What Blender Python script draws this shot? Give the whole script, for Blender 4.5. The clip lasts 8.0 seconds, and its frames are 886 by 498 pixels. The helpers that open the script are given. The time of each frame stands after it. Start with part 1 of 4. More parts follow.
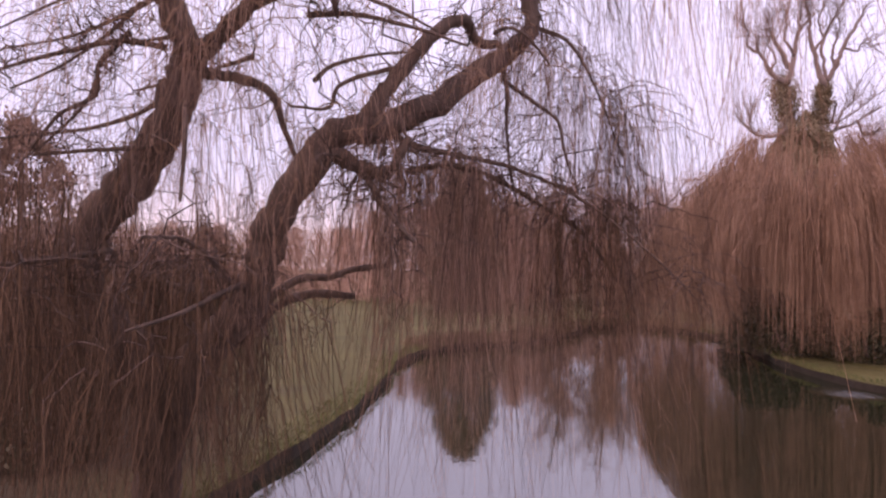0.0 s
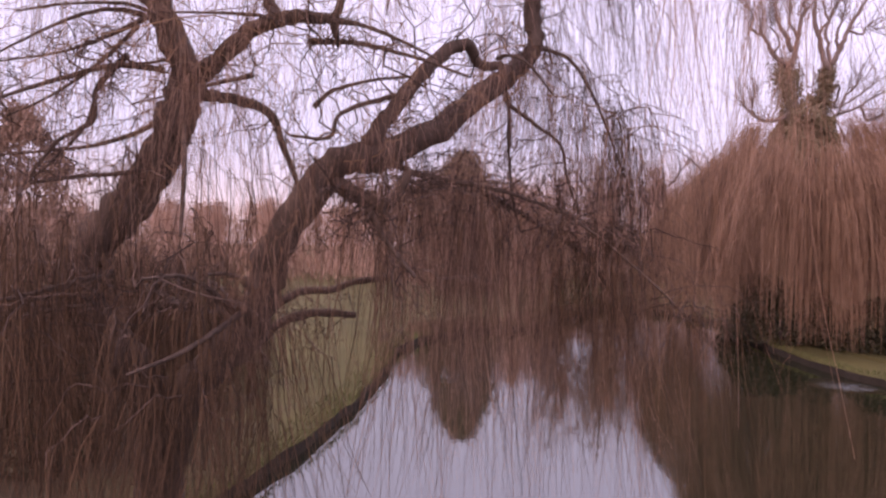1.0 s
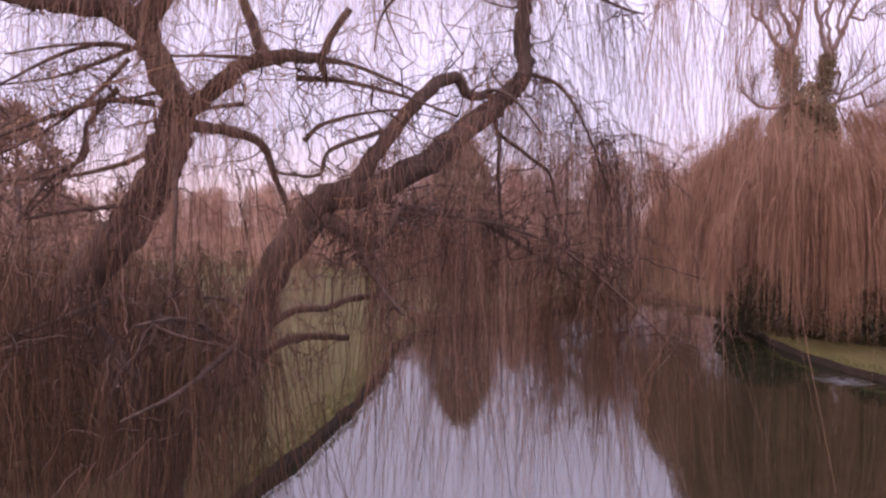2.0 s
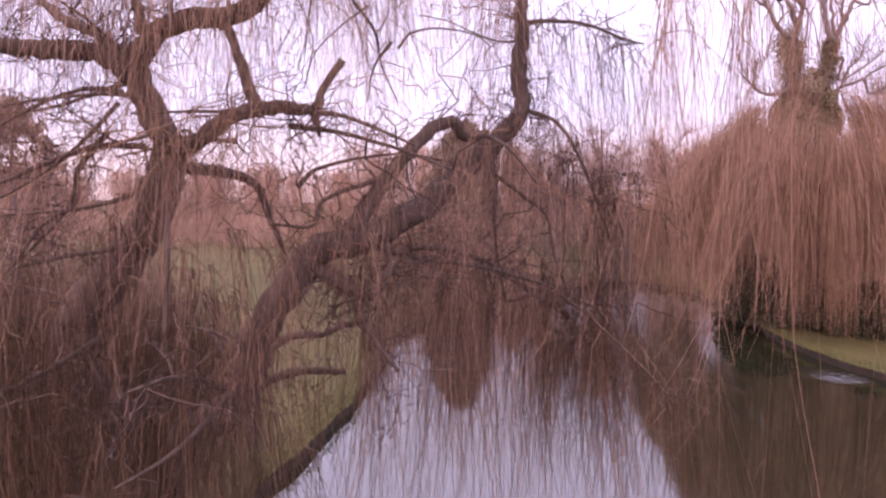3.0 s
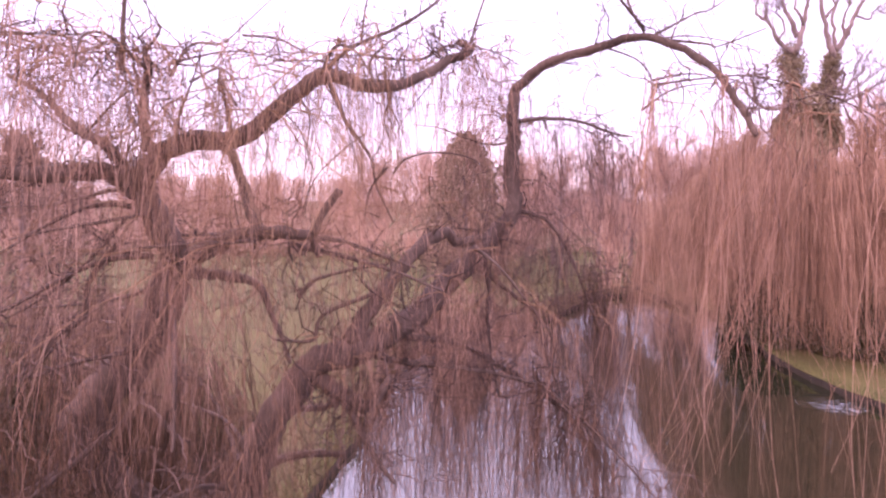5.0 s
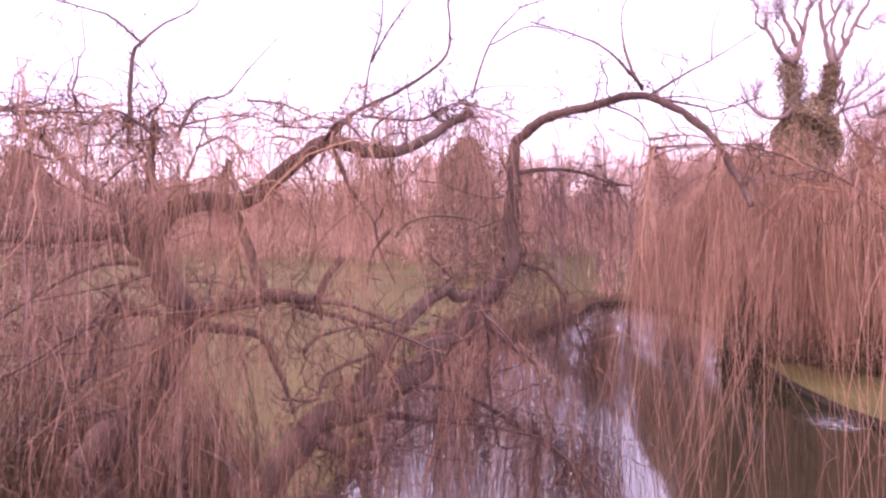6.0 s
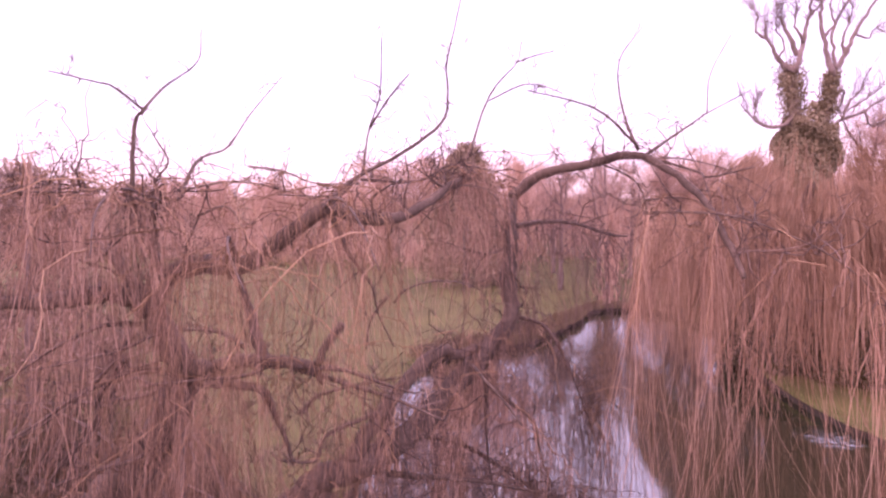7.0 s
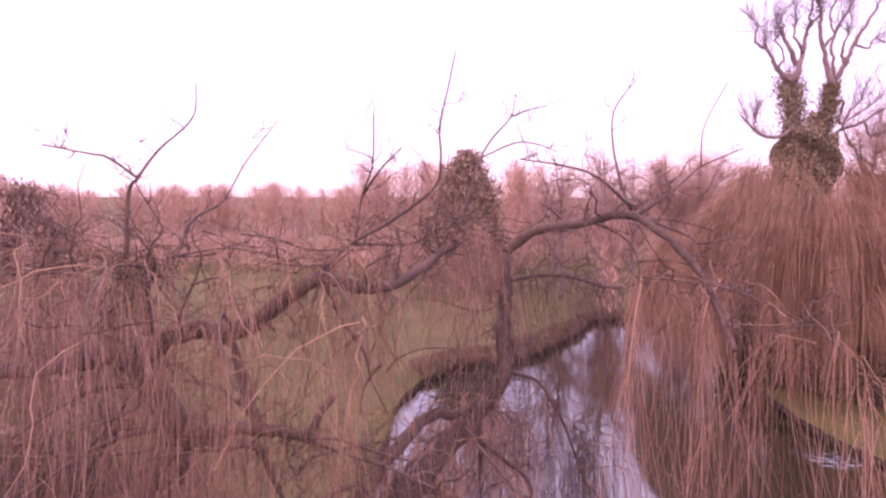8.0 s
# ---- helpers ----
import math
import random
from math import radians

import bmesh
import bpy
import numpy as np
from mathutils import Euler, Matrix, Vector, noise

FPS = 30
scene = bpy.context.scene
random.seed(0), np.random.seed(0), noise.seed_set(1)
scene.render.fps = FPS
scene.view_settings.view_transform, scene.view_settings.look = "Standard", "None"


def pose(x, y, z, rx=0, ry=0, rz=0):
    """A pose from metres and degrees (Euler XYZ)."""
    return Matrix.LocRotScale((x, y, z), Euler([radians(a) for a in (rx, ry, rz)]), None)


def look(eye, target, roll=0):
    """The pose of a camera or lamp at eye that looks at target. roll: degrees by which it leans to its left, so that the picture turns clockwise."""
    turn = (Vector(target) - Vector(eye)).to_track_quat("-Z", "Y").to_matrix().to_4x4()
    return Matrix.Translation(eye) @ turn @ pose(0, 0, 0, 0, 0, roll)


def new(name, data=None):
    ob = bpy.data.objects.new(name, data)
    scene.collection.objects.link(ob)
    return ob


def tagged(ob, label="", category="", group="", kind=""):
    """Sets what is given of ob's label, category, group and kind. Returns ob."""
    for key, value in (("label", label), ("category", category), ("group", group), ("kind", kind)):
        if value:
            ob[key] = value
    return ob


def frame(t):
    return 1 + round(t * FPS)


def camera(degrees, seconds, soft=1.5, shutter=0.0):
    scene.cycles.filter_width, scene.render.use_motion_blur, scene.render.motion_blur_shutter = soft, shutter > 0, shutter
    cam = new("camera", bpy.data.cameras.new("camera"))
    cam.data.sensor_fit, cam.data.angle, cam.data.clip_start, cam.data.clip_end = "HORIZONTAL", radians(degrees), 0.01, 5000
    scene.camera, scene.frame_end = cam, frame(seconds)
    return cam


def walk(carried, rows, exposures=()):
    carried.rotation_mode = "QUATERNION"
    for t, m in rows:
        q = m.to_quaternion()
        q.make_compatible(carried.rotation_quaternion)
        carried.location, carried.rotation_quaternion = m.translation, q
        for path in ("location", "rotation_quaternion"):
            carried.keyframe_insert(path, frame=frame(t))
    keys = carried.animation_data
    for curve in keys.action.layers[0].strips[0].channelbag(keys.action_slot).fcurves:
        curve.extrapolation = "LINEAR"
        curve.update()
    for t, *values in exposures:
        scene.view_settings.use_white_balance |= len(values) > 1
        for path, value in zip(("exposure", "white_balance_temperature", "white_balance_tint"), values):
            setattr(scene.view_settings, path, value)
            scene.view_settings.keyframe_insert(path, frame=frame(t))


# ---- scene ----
cam = camera(66.0, 8.0, soft=2.4)
PATH = [
    (0, (0.078, 0.069, 2.568), (-0.218, 2.045, 2.631), 0.6),
    (0.5, (0.038, 0.08, 2.732), (-0.256, 2.057, 2.786), 0.6),
    (1, (0.058, 0.078, 2.925), (-0.235, 2.056, 2.916), 0.8),
    (1.5, (0.124, 0.027, 3.078), (-0.173, 2.004, 3.045), 0.5),
    (3, (0.153, 0.108, 3.752), (-0.14, 2.082, 3.617), 0.5),
    (3.5, (0.203, 0.112, 3.955), (-0.094, 2.085, 3.815), 0.4),
    (4, (0.239, 0.099, 4.11), (-0.062, 2.071, 3.978), 0.1),
    (4.5, (0.247, 0.032, 4.316), (-0.059, 2.003, 4.179), 0.1),
    (6, (0.244, -0.081, 4.955), (-0.064, 1.89, 4.808), 0.2),
    (6.5, (0.247, -0.091, 5.186), (-0.062, 1.879, 5.037), 0.1),
    (7, (0.268, -0.112, 5.413), (-0.042, 1.857, 5.259), 0.2),
    (7.5, (0.305, -0.12, 5.654), (-0.007, 1.849, 5.497), 0.3),
    (8, (0.318, -0.085, 5.871), (0.005, 1.884, 5.716), 0.1),
]
walk(cam, [(t, look(eye, target, roll)) for t, eye, target, roll in PATH], exposures=[
    (0.0, 0.06, 6850, 30), (1.7, 0.05, 6800, 31), (2.8, 0.38, 6700, 34), (4.5, 0.96, 6600, 43), (6.0, 0.99, 6720, 53), (7.0, 0.84, 6760, 57), (8.0, 0.59, 6760, 60)])

# ---- world and light: dusk under a thin, bright, lavender overcast ----
SUN_AZ, SUN_EL = radians(214), radians(42)
world = bpy.data.worlds.new("dusk_sky")
scene.world = world
world.use_nodes = True
wn, wl = world.node_tree.nodes, world.node_tree.links
sky = wn.new("ShaderNodeTexSky")
sky.sky_type, sky.sun_disc, sky.sun_elevation, sky.sun_rotation = "NISHITA", False, SUN_EL, SUN_AZ
sky.air_density, sky.dust_density = 1.0, 3.0
scaled = wn.new("ShaderNodeVectorMath")
scaled.operation = "SCALE"
scaled.inputs["Scale"].default_value = 0.10
veil = wn.new("ShaderNodeMix")
veil.data_type = "RGBA"
veil.inputs["Factor"].default_value = 0.95
veil.inputs["B"].default_value = (0.72, 0.71, 0.86, 1)
wl.new(sky.outputs["Color"], scaled.inputs[0])
wl.new(scaled.outputs["Vector"], veil.inputs["A"])
# an overcast sky grows brighter towards the zenith
heading = wn.new("ShaderNodeTexCoord")
split = wn.new("ShaderNodeSeparateXYZ")
above, lift, grow = (wn.new("ShaderNodeMath") for _ in range(3))
above.operation, above.inputs[1].default_value = "MAXIMUM", 0.0
lift.operation, lift.inputs[1].default_value = "POWER", 1.2
grow.operation, grow.inputs[1].default_value, grow.inputs[2].default_value = "MULTIPLY_ADD", 0.7, 0.93
dome = wn.new("ShaderNodeVectorMath")
dome.operation = "SCALE"
rim = wn.new("ShaderNodeMapRange")
rim.interpolation_type = "SMOOTHSTEP"
rim.inputs["From Min"].default_value, rim.inputs["From Max"].default_value = -0.01, 0.16
tone = wn.new("ShaderNodeMix")
tone.data_type = "RGBA"
tone.inputs["A"].default_value, tone.inputs["B"].default_value = (1.18, 0.97, 1.0, 1), (0.93, 0.93, 1.19, 1)
wl.new(split.outputs["Z"], rim.inputs["Value"])
wl.new(rim.outputs["Result"], tone.inputs["Factor"])
wl.new(tone.outputs["Result"], veil.inputs["B"])
wl.new(heading.outputs["Generated"], split.inputs[0])
wl.new(split.outputs["Z"], above.inputs[0])
wl.new(above.outputs[0], lift.inputs[0])
wl.new(lift.outputs[0], grow.inputs[0])
wl.new(grow.outputs[0], dome.inputs["Scale"])
wl.new(veil.outputs["Result"], dome.inputs[0])
wl.new(dome.outputs["Vector"], wn["Background"].inputs["Color"])
wn["Background"].inputs["Strength"].default_value = 1.0

sun = new("sun", bpy.data.lights.new("sun", "SUN"))
sun.data.energy, sun.data.angle, sun.data.color = 1.3, radians(50), (1.0, 0.68, 0.5)
sun.matrix_world = look((-12, -18, 19.5), (0, 0, 0))


# ---- materials ----
def material(name, dark, light, rough=0.8, scale=8.0, bump=0.3, stretch=(1, 1, 1), fine=40.0, spread=0.0, coat=0.0):
    """Two-scale noise between two base colours, with relief; spread: how far single pieces differ in brightness."""
    mat = bpy.data.materials.new(name)
    mat.use_nodes = True
    nt = mat.node_tree
    n, l = nt.nodes, nt.links
    bsdf = n["Principled BSDF"]
    coord = n.new("ShaderNodeTexCoord")
    mapping = n.new("ShaderNodeMapping")
    mapping.inputs["Scale"].default_value = stretch
    l.new(coord.outputs["Object"], mapping.inputs["Vector"])
    big, small = n.new("ShaderNodeTexNoise"), n.new("ShaderNodeTexNoise")
    for tex, s in ((big, scale), (small, fine)):
        tex.inputs["Scale"].default_value = s
        tex.inputs["Detail"].default_value = 4
        l.new(mapping.outputs["Vector"], tex.inputs["Vector"])
    both = n.new("ShaderNodeMath")
    both.operation = "MULTIPLY_ADD"
    both.inputs[1].default_value = 0.45
    l.new(small.outputs["Fac"], both.inputs[0])
    half = n.new("ShaderNodeMath")
    half.operation = "MULTIPLY"
    half.inputs[1].default_value = 0.6
    l.new(big.outputs["Fac"], half.inputs[0])
    l.new(half.outputs[0], both.inputs[2])
    last = both
    if spread:
        geo = n.new("ShaderNodeNewGeometry")
        add = n.new("ShaderNodeMath")
        add.operation = "MULTIPLY_ADD"
        add.inputs[1].default_value = spread
        l.new(geo.outputs["Random Per Island"], add.inputs[0])
        l.new(both.outputs[0], add.inputs[2])
        off = n.new("ShaderNodeMath")
        off.operation = "SUBTRACT"
        off.inputs[1].default_value = spread / 2
        l.new(add.outputs[0], off.inputs[0])
        last = off
    ramp = n.new("ShaderNodeValToRGB")
    ramp.color_ramp.elements[0].position, ramp.color_ramp.elements[1].position = 0.32, 0.72
    ramp.color_ramp.elements[0].color, ramp.color_ramp.elements[1].color = (*dark, 1), (*light, 1)
    l.new(last.outputs[0], ramp.inputs["Fac"])
    l.new(ramp.outputs["Color"], bsdf.inputs["Base Color"])
    bsdf.inputs["Roughness"].default_value = rough
    bsdf.inputs["Specular IOR Level"].default_value = 0.3
    if bump:
        b = n.new("ShaderNodeBump")
        b.inputs["Strength"].default_value = bump
        b.inputs["Distance"].default_value = 0.02
        l.new(both.outputs[0], b.inputs["Height"])
        l.new(b.outputs["Normal"], bsdf.inputs["Normal"])
    return mat


BARK = material("willow_bark", (0.045, 0.03, 0.023), (0.17, 0.115, 0.09), 0.9, 5, 0.9, (1, 1, 0.35), 38)
TWIG = material("willow_twig", (0.24, 0.125, 0.08), (0.5, 0.305, 0.215), 0.6, 3, 0, fine=30, spread=0.6)
# darker, greyer twig copy: the backlit look before the sky, put into the colour
TWIG_HIGH = material("backlit_willow_twig", (0.07, 0.04, 0.034), (0.23, 0.14, 0.118), 0.7, 3, 0, fine=30, spread=0.6)
TWIG_WARM = material("warm_willow_twig", (0.15, 0.078, 0.04), (0.40, 0.235, 0.135), 0.6, 3, 0, fine=30, spread=0.6)
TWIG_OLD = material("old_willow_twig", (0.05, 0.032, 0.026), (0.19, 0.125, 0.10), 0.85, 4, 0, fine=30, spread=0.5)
# darker copy of the twig colour: shade painted into the low curtains
TWIG_LOW = material("shaded_willow_twig", (0.045, 0.023, 0.012), (0.19, 0.105, 0.058), 0.6, 3, 0, fine=30, spread=0.7)
TWIG_FAR = material("far_willow_twig", (0.155, 0.082, 0.05), (0.41, 0.245, 0.155), 0.65, 2, 0, fine=20, spread=0.4)
# paler than bare wood: distance haze is mixed into this colour
BARE = material("hazy_bare_twig", (0.37, 0.228, 0.168), (0.59, 0.385, 0.29), 0.8, 1, 0, fine=9, spread=0.7)
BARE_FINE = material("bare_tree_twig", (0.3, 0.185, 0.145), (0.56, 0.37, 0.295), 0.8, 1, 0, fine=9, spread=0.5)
GRASS = material("lawn", (0.052, 0.047, 0.013), (0.135, 0.112, 0.037), 0.95, 0.35, 0.5, fine=22)
BLADE = material("grass_blade", (0.06, 0.075, 0.02), (0.20, 0.19, 0.07), 0.8, 1.2, 0, fine=12, spread=0.6)
SOIL = material("bank_soil", (0.016, 0.012, 0.008), (0.05, 0.037, 0.026), 0.95, 3, 0.8, fine=30)
# fallen twigs and leaf litter on the lawn under the willow
gt = GRASS.node_tree
litter, patch, edge = gt.nodes.new("ShaderNodeMix"), gt.nodes.new("ShaderNodeVectorMath"), gt.nodes.new("ShaderNodeMapRange")
ragged = gt.nodes.new("ShaderNodeTexNoise")
ragged.inputs["Scale"].default_value, ragged.inputs["Detail"].default_value = 0.7, 5
where, wavy = gt.nodes.new("ShaderNodeTexCoord"), gt.nodes.new("ShaderNodeMath")
wavy.operation, wavy.inputs[1].default_value = "MULTIPLY_ADD", 5.0
patch.operation, patch.inputs[1].default_value = "DISTANCE", (-9.2, 8.0, 0.3)
for key, value in (("From Min", 6.5), ("From Max", 9.0), ("To Min", 0.85), ("To Max", 0.0)):
    edge.inputs[key].default_value = value
litter.data_type = "RGBA"
litter.inputs["B"].default_value = (0.05, 0.033, 0.021, 1)
gt.links.new(where.outputs["Object"], patch.inputs[0])
gt.links.new(where.outputs["Object"], ragged.inputs["Vector"])
gt.links.new(ragged.outputs["Fac"], wavy.inputs[0])
gt.links.new(patch.outputs["Value"], wavy.inputs[2])
gt.links.new(wavy.outputs[0], edge.inputs["Value"])
gt.links.new(edge.outputs["Result"], litter.inputs["Factor"])
gt.links.new(gt.nodes["Principled BSDF"].inputs["Base Color"].links[0].from_socket, litter.inputs["A"])
gt.links.new(litter.outputs["Result"], gt.nodes["Principled BSDF"].inputs["Base Color"])
CONIFER = material("conifer_foliage", (0.15, 0.106, 0.072), (0.38, 0.27, 0.187), 0.8, 0.8, 0, fine=9, spread=0.7)
IVY = material("ivy_leaf", (0.17, 0.13, 0.08), (0.36, 0.28, 0.185), 0.8, 0.8, 0, fine=9, spread=0.2)
LAUREL = material("laurel_leaf", (0.03, 0.03, 0.015), (0.10, 0.085, 0.045), 0.5, 0.8, 0, fine=9, spread=0.6)
HOLLY = material("holly_foliage", (0.17, 0.11, 0.08), (0.4, 0.26, 0.195), 0.7, 0.8, 0, fine=9, spread=0.7)
BARK_FAR = material("grey_bark", (0.145, 0.108, 0.098), (0.32, 0.24, 0.218), 0.9, 2, 0.6, (1, 1, 0.4), 18)

WATER = bpy.data.materials.new("pond_water")
WATER.use_nodes = True
wt = WATER.node_tree
wb = wt.nodes["Principled BSDF"]
wb.inputs["Base Color"].default_value = (0.016, 0.018, 0.009, 1)
wb.inputs["Roughness"].default_value = 0.015
wb.inputs["IOR"].default_value = 2.7
wb.inputs["Specular IOR Level"].default_value = 0.55
ripple = wt.nodes.new("ShaderNodeTexNoise")
ripple.inputs["Scale"].default_value = 6.0
ripple.inputs["Detail"].default_value = 3
rb = wt.nodes.new("ShaderNodeBump")
rb.inputs["Strength"].default_value = 1.0
rb.inputs["Distance"].default_value = 0.03
rc = wt.nodes.new("ShaderNodeTexCoord")
wt.links.new(rc.outputs["Object"], ripple.inputs["Vector"])
inlet = wt.nodes.new("ShaderNodeVectorMath")
inlet.operation = "DISTANCE"
inlet.inputs[1].default_value = (6.65, 16.1, 0)
lively = wt.nodes.new("ShaderNodeMapRange")
for key, value in (("From Min", 0.15), ("From Max", 0.85), ("To Min", 7.0), ("To Max", 0.028)):
    lively.inputs[key].default_value = value
wt.links.new(rc.outputs["Object"], inlet.inputs[0])
wt.links.new(inlet.outputs["Value"], lively.inputs["Value"])
# a light breeze ruffles the far end
reach, ruffle, livelier = wt.nodes.new("ShaderNodeSeparateXYZ"), wt.nodes.new("ShaderNodeMapRange"), wt.nodes.new("ShaderNodeMath")
for key, value in (("From Min", 17.0), ("From Max", 27.0), ("To Min", 0.0), ("To Max", 0.08)):
    ruffle.inputs[key].default_value = value
livelier.operation = "MAXIMUM"
wt.links.new(rc.outputs["Object"], reach.inputs[0])
wt.links.new(reach.outputs["Y"], ruffle.inputs["Value"])
wt.links.new(lively.outputs["Result"], livelier.inputs[0])
wt.links.new(ruffle.outputs["Result"], livelier.inputs[1])
swell = wt.nodes.new("ShaderNodeMath")
swell.operation = "MULTIPLY"
wt.links.new(livelier.outputs[0], swell.inputs[0])
wt.links.new(ripple.outputs["Fac"], swell.inputs[1])
wt.links.new(swell.outputs[0], rb.inputs["Height"])
wt.links.new(rb.outputs["Normal"], wb.inputs["Normal"])


# ---- mesh helpers ----
def mesh_object(name, verts, faces, mat, parent=None, smooth=True, label=""):
    me = bpy.data.meshes.new(name)
    me.from_pydata(verts.tolist() if hasattr(verts, "tolist") else verts, [], faces.tolist() if hasattr(faces, "tolist") else faces)
    me.materials.append(mat)
    if smooth:
        me.shade_smooth()
    ob = new(name, me)
    ob.parent = parent
    return tagged(ob, label)


def part(name, bm, mat, parent, label=""):
    me = bpy.data.meshes.new(name)
    bm.to_mesh(me)
    bm.free()
    me.materials.append(mat)
    me.shade_smooth()
    ob = new(name, me)
    ob.parent = parent
    return tagged(ob, label)


def thing(name, label, category, at=(0, 0, 0), group=""):
    ob = new(name)
    ob.location = at
    ob.empty_display_size = 0.3
    return tagged(ob, label, category, group)


def unit(a):
    return a / np.maximum(np.linalg.norm(a, axis=-1, keepdims=True), 1e-9)


def tubes(paths, radii, sides=3):
    """Vertices and quads of many thin tubes at once; paths (n, s, 3), radii (n, s)."""
    n, s, _ = paths.shape
    along = unit(np.gradient(paths, axis=1))
    ref = np.where(np.abs(along[..., :1]) > 0.8, [[[0.0, 1.0, 0.2]]], [[[1.0, 0.15, 0.1]]])
    u = unit(np.cross(along, ref))
    v = np.cross(along, u)
    ang = np.arange(sides) * 2 * np.pi / sides
    ring = np.cos(ang)[:, None] * u[:, :, None, :] + np.sin(ang)[:, None] * v[:, :, None, :]
    verts = (paths[:, :, None, :] + ring * radii[:, :, None, None]).reshape(-1, 3)
    i = np.arange(n)[:, None, None] * s * sides
    j = np.arange(s - 1)[None, :, None] * sides
    k = np.arange(sides)[None, None, :]
    k2 = (k + 1) % sides
    quads = np.stack([i + j + k, i + j + k2, i + j + sides + k2, i + j + sides + k], axis=-1).reshape(-1, 4)
    return verts, quads


def smooth_path(points, steps):
    """A Catmull-Rom curve through the points, steps points to each span."""
    p = np.array(points, float)
    q = np.vstack([2 * p[0] - p[1], p, 2 * p[-1] - p[-2]])
    out = []
    for i in range(1, len(q) - 2):
        for t in np.arange(steps) / steps:
            a, b, c, d = q[i - 1], q[i], q[i + 1], q[i + 2]
            out.append(0.5 * (2 * b + (c - a) * t + (2 * a - 5 * b + 4 * c - d) * t * t + (3 * b - a - 3 * c + d) * t ** 3))
    out.append(p[-1])
    return np.array(out)


def gnarled(path, r0, r1, sides, rng, rough=0.12, power=1.0):
    """One limb with knots and an uneven, slightly wandering outline, closed at its end."""
    s = len(path)
    f = np.linspace(0, 1, s)
    rad = r0 + (r1 - r0) * f ** power
    wander = rng.normal(0, 1, (s, 3))
    wander[0] = wander[-1] = 0
    path = path + wander * rad[:, None] * 0.10
    along = unit(np.gradient(path, axis=0))
    u = unit(np.cross(along[0], [0.3, 0.8, 0.52]))
    rings = []
    for i in range(s):
        u = unit(u - along[i] * float(u @ along[i]))
        v = np.cross(along[i], u)
        ang = np.arange(sides) * 2 * np.pi / sides
        rings.append(path[i] + (np.cos(ang)[:, None] * u + np.sin(ang)[:, None] * v) * rad[i] * (1 + rng.normal(0, rough * 0.35)))
    verts = np.vstack(rings)
    quads = tubes(path[None], rad[None], sides)[1]
    centre = np.repeat(path, sides, axis=0)
    lump = 1 + rough * np.array([noise.noise(Vector(p) * 9.0) + 0.5 * noise.noise(Vector(p) * 23.0) for p in verts])
    verts = centre + (verts - centre) * lump[:, None]
    faces = [tuple(q) for q in quads.tolist()] + [tuple(range((s - 1) * sides, s * sides)), tuple(reversed(range(sides)))]
    return verts, faces


def slivers(centres, ways, lengths, widths, rng):
    """Flat, pointed leaves or twig tips: one quad each."""
    n = len(centres)
    ways = unit(ways)
    side = unit(np.cross(ways, rng.normal(0, 1, (n, 3)))) * widths[:, None] / 2
    a, b = centres - ways * lengths[:, None] / 2, centres + ways * lengths[:, None] / 2
    mid = centres
    verts = np.stack([a, mid + side, b, mid - side], axis=1).reshape(-1, 3)
    return verts, np.arange(n * 4).reshape(-1, 4)


def joined(pieces):
    verts, faces, at = [], [], 0
    for v, f in pieces:
        verts.append(np.asarray(v))
        faces.append(np.asarray(f) + at)
        at += len(v)
    return np.vstack(verts), np.vstack(faces)


# ---- ground and pond ----
GROUND_Z = 0.17
SHORE = [(-3.26, -30), (-3.3, -8), (-3.45, 4), (-3.38, 7.6), (-3.24, 10.5), (-3.28, 12.5), (-3.6, 16), (-3.8, 18.5), (-3.5, 20.8), (-2.7, 22.6), (-1.8, 23.3), (-0.95, 23.9),
         (0.1, 25.4), (0.95, 27.7), (1.6, 29.6), (2.4, 32.2), (4.6, 32.6), (6.2, 30.5), (6.9, 26), (6.6, 21.5), (6.75, 18.2), (7.5, 15.8), (9.0, 12.5), (11, 8), (12, -4), (11, -30)]


def shore_line():
    """The pond's outline, a little ragged."""
    ring = smooth_path([(x, y, 0) for x, y in SHORE] + [(SHORE[0][0], SHORE[0][1], 0)], 9)[:-1]
    for p in ring:
        q = Vector((p[0] * 1.3, p[1] * 1.3, 3.7))
        p[0] += 0.10 * noise.noise(q)
        p[1] += 0.10 * noise.noise(q + Vector((9, 4, 1)))
    return ring


RING = shore_line()
bm = bmesh.new()
top = [bm.verts.new((p[0], p[1], GROUND_Z + 0.05 * noise.noise(Vector((p[0], p[1], 0))))) for p in RING]
mid = [bm.verts.new((p[0] + 0.05 * noise.noise(Vector((p[0] * 3, p[1] * 3, 2))), p[1], 0.12)) for p in RING]
low = [bm.verts.new((p[0], p[1], -0.5)) for p in RING]
far = [bm.verts.new((x, y, GROUND_Z)) for x, y in ((-2500, -2500), (2500, -2500), (2500, 2500), (-2500, 2500))]
edges = [bm.edges.new((top[i], top[(i + 1) % len(top)])) for i in range(len(top))]
edges += [bm.edges.new((far[i], far[(i + 1) % 4])) for i in range(4)]
bmesh.ops.triangle_fill(bm, use_beauty=True, use_dissolve=False, edges=edges)
for a, b in ((top, mid), (mid, low)):
    for i in range(len(a)):
        j = (i + 1) % len(a)
        bm.faces.new((a[i], a[j], b[j], b[i])).material_index = 1
bmesh.ops.recalc_face_normals(bm, faces=bm.faces)
ground = part("ground", bm, GRASS, None)
ground.data.materials.append(SOIL)
ground.data.shade_flat()
tagged(ground, "mown winter lawn that ends in a low dark soil bank at the pond", "ground", kind="structure")

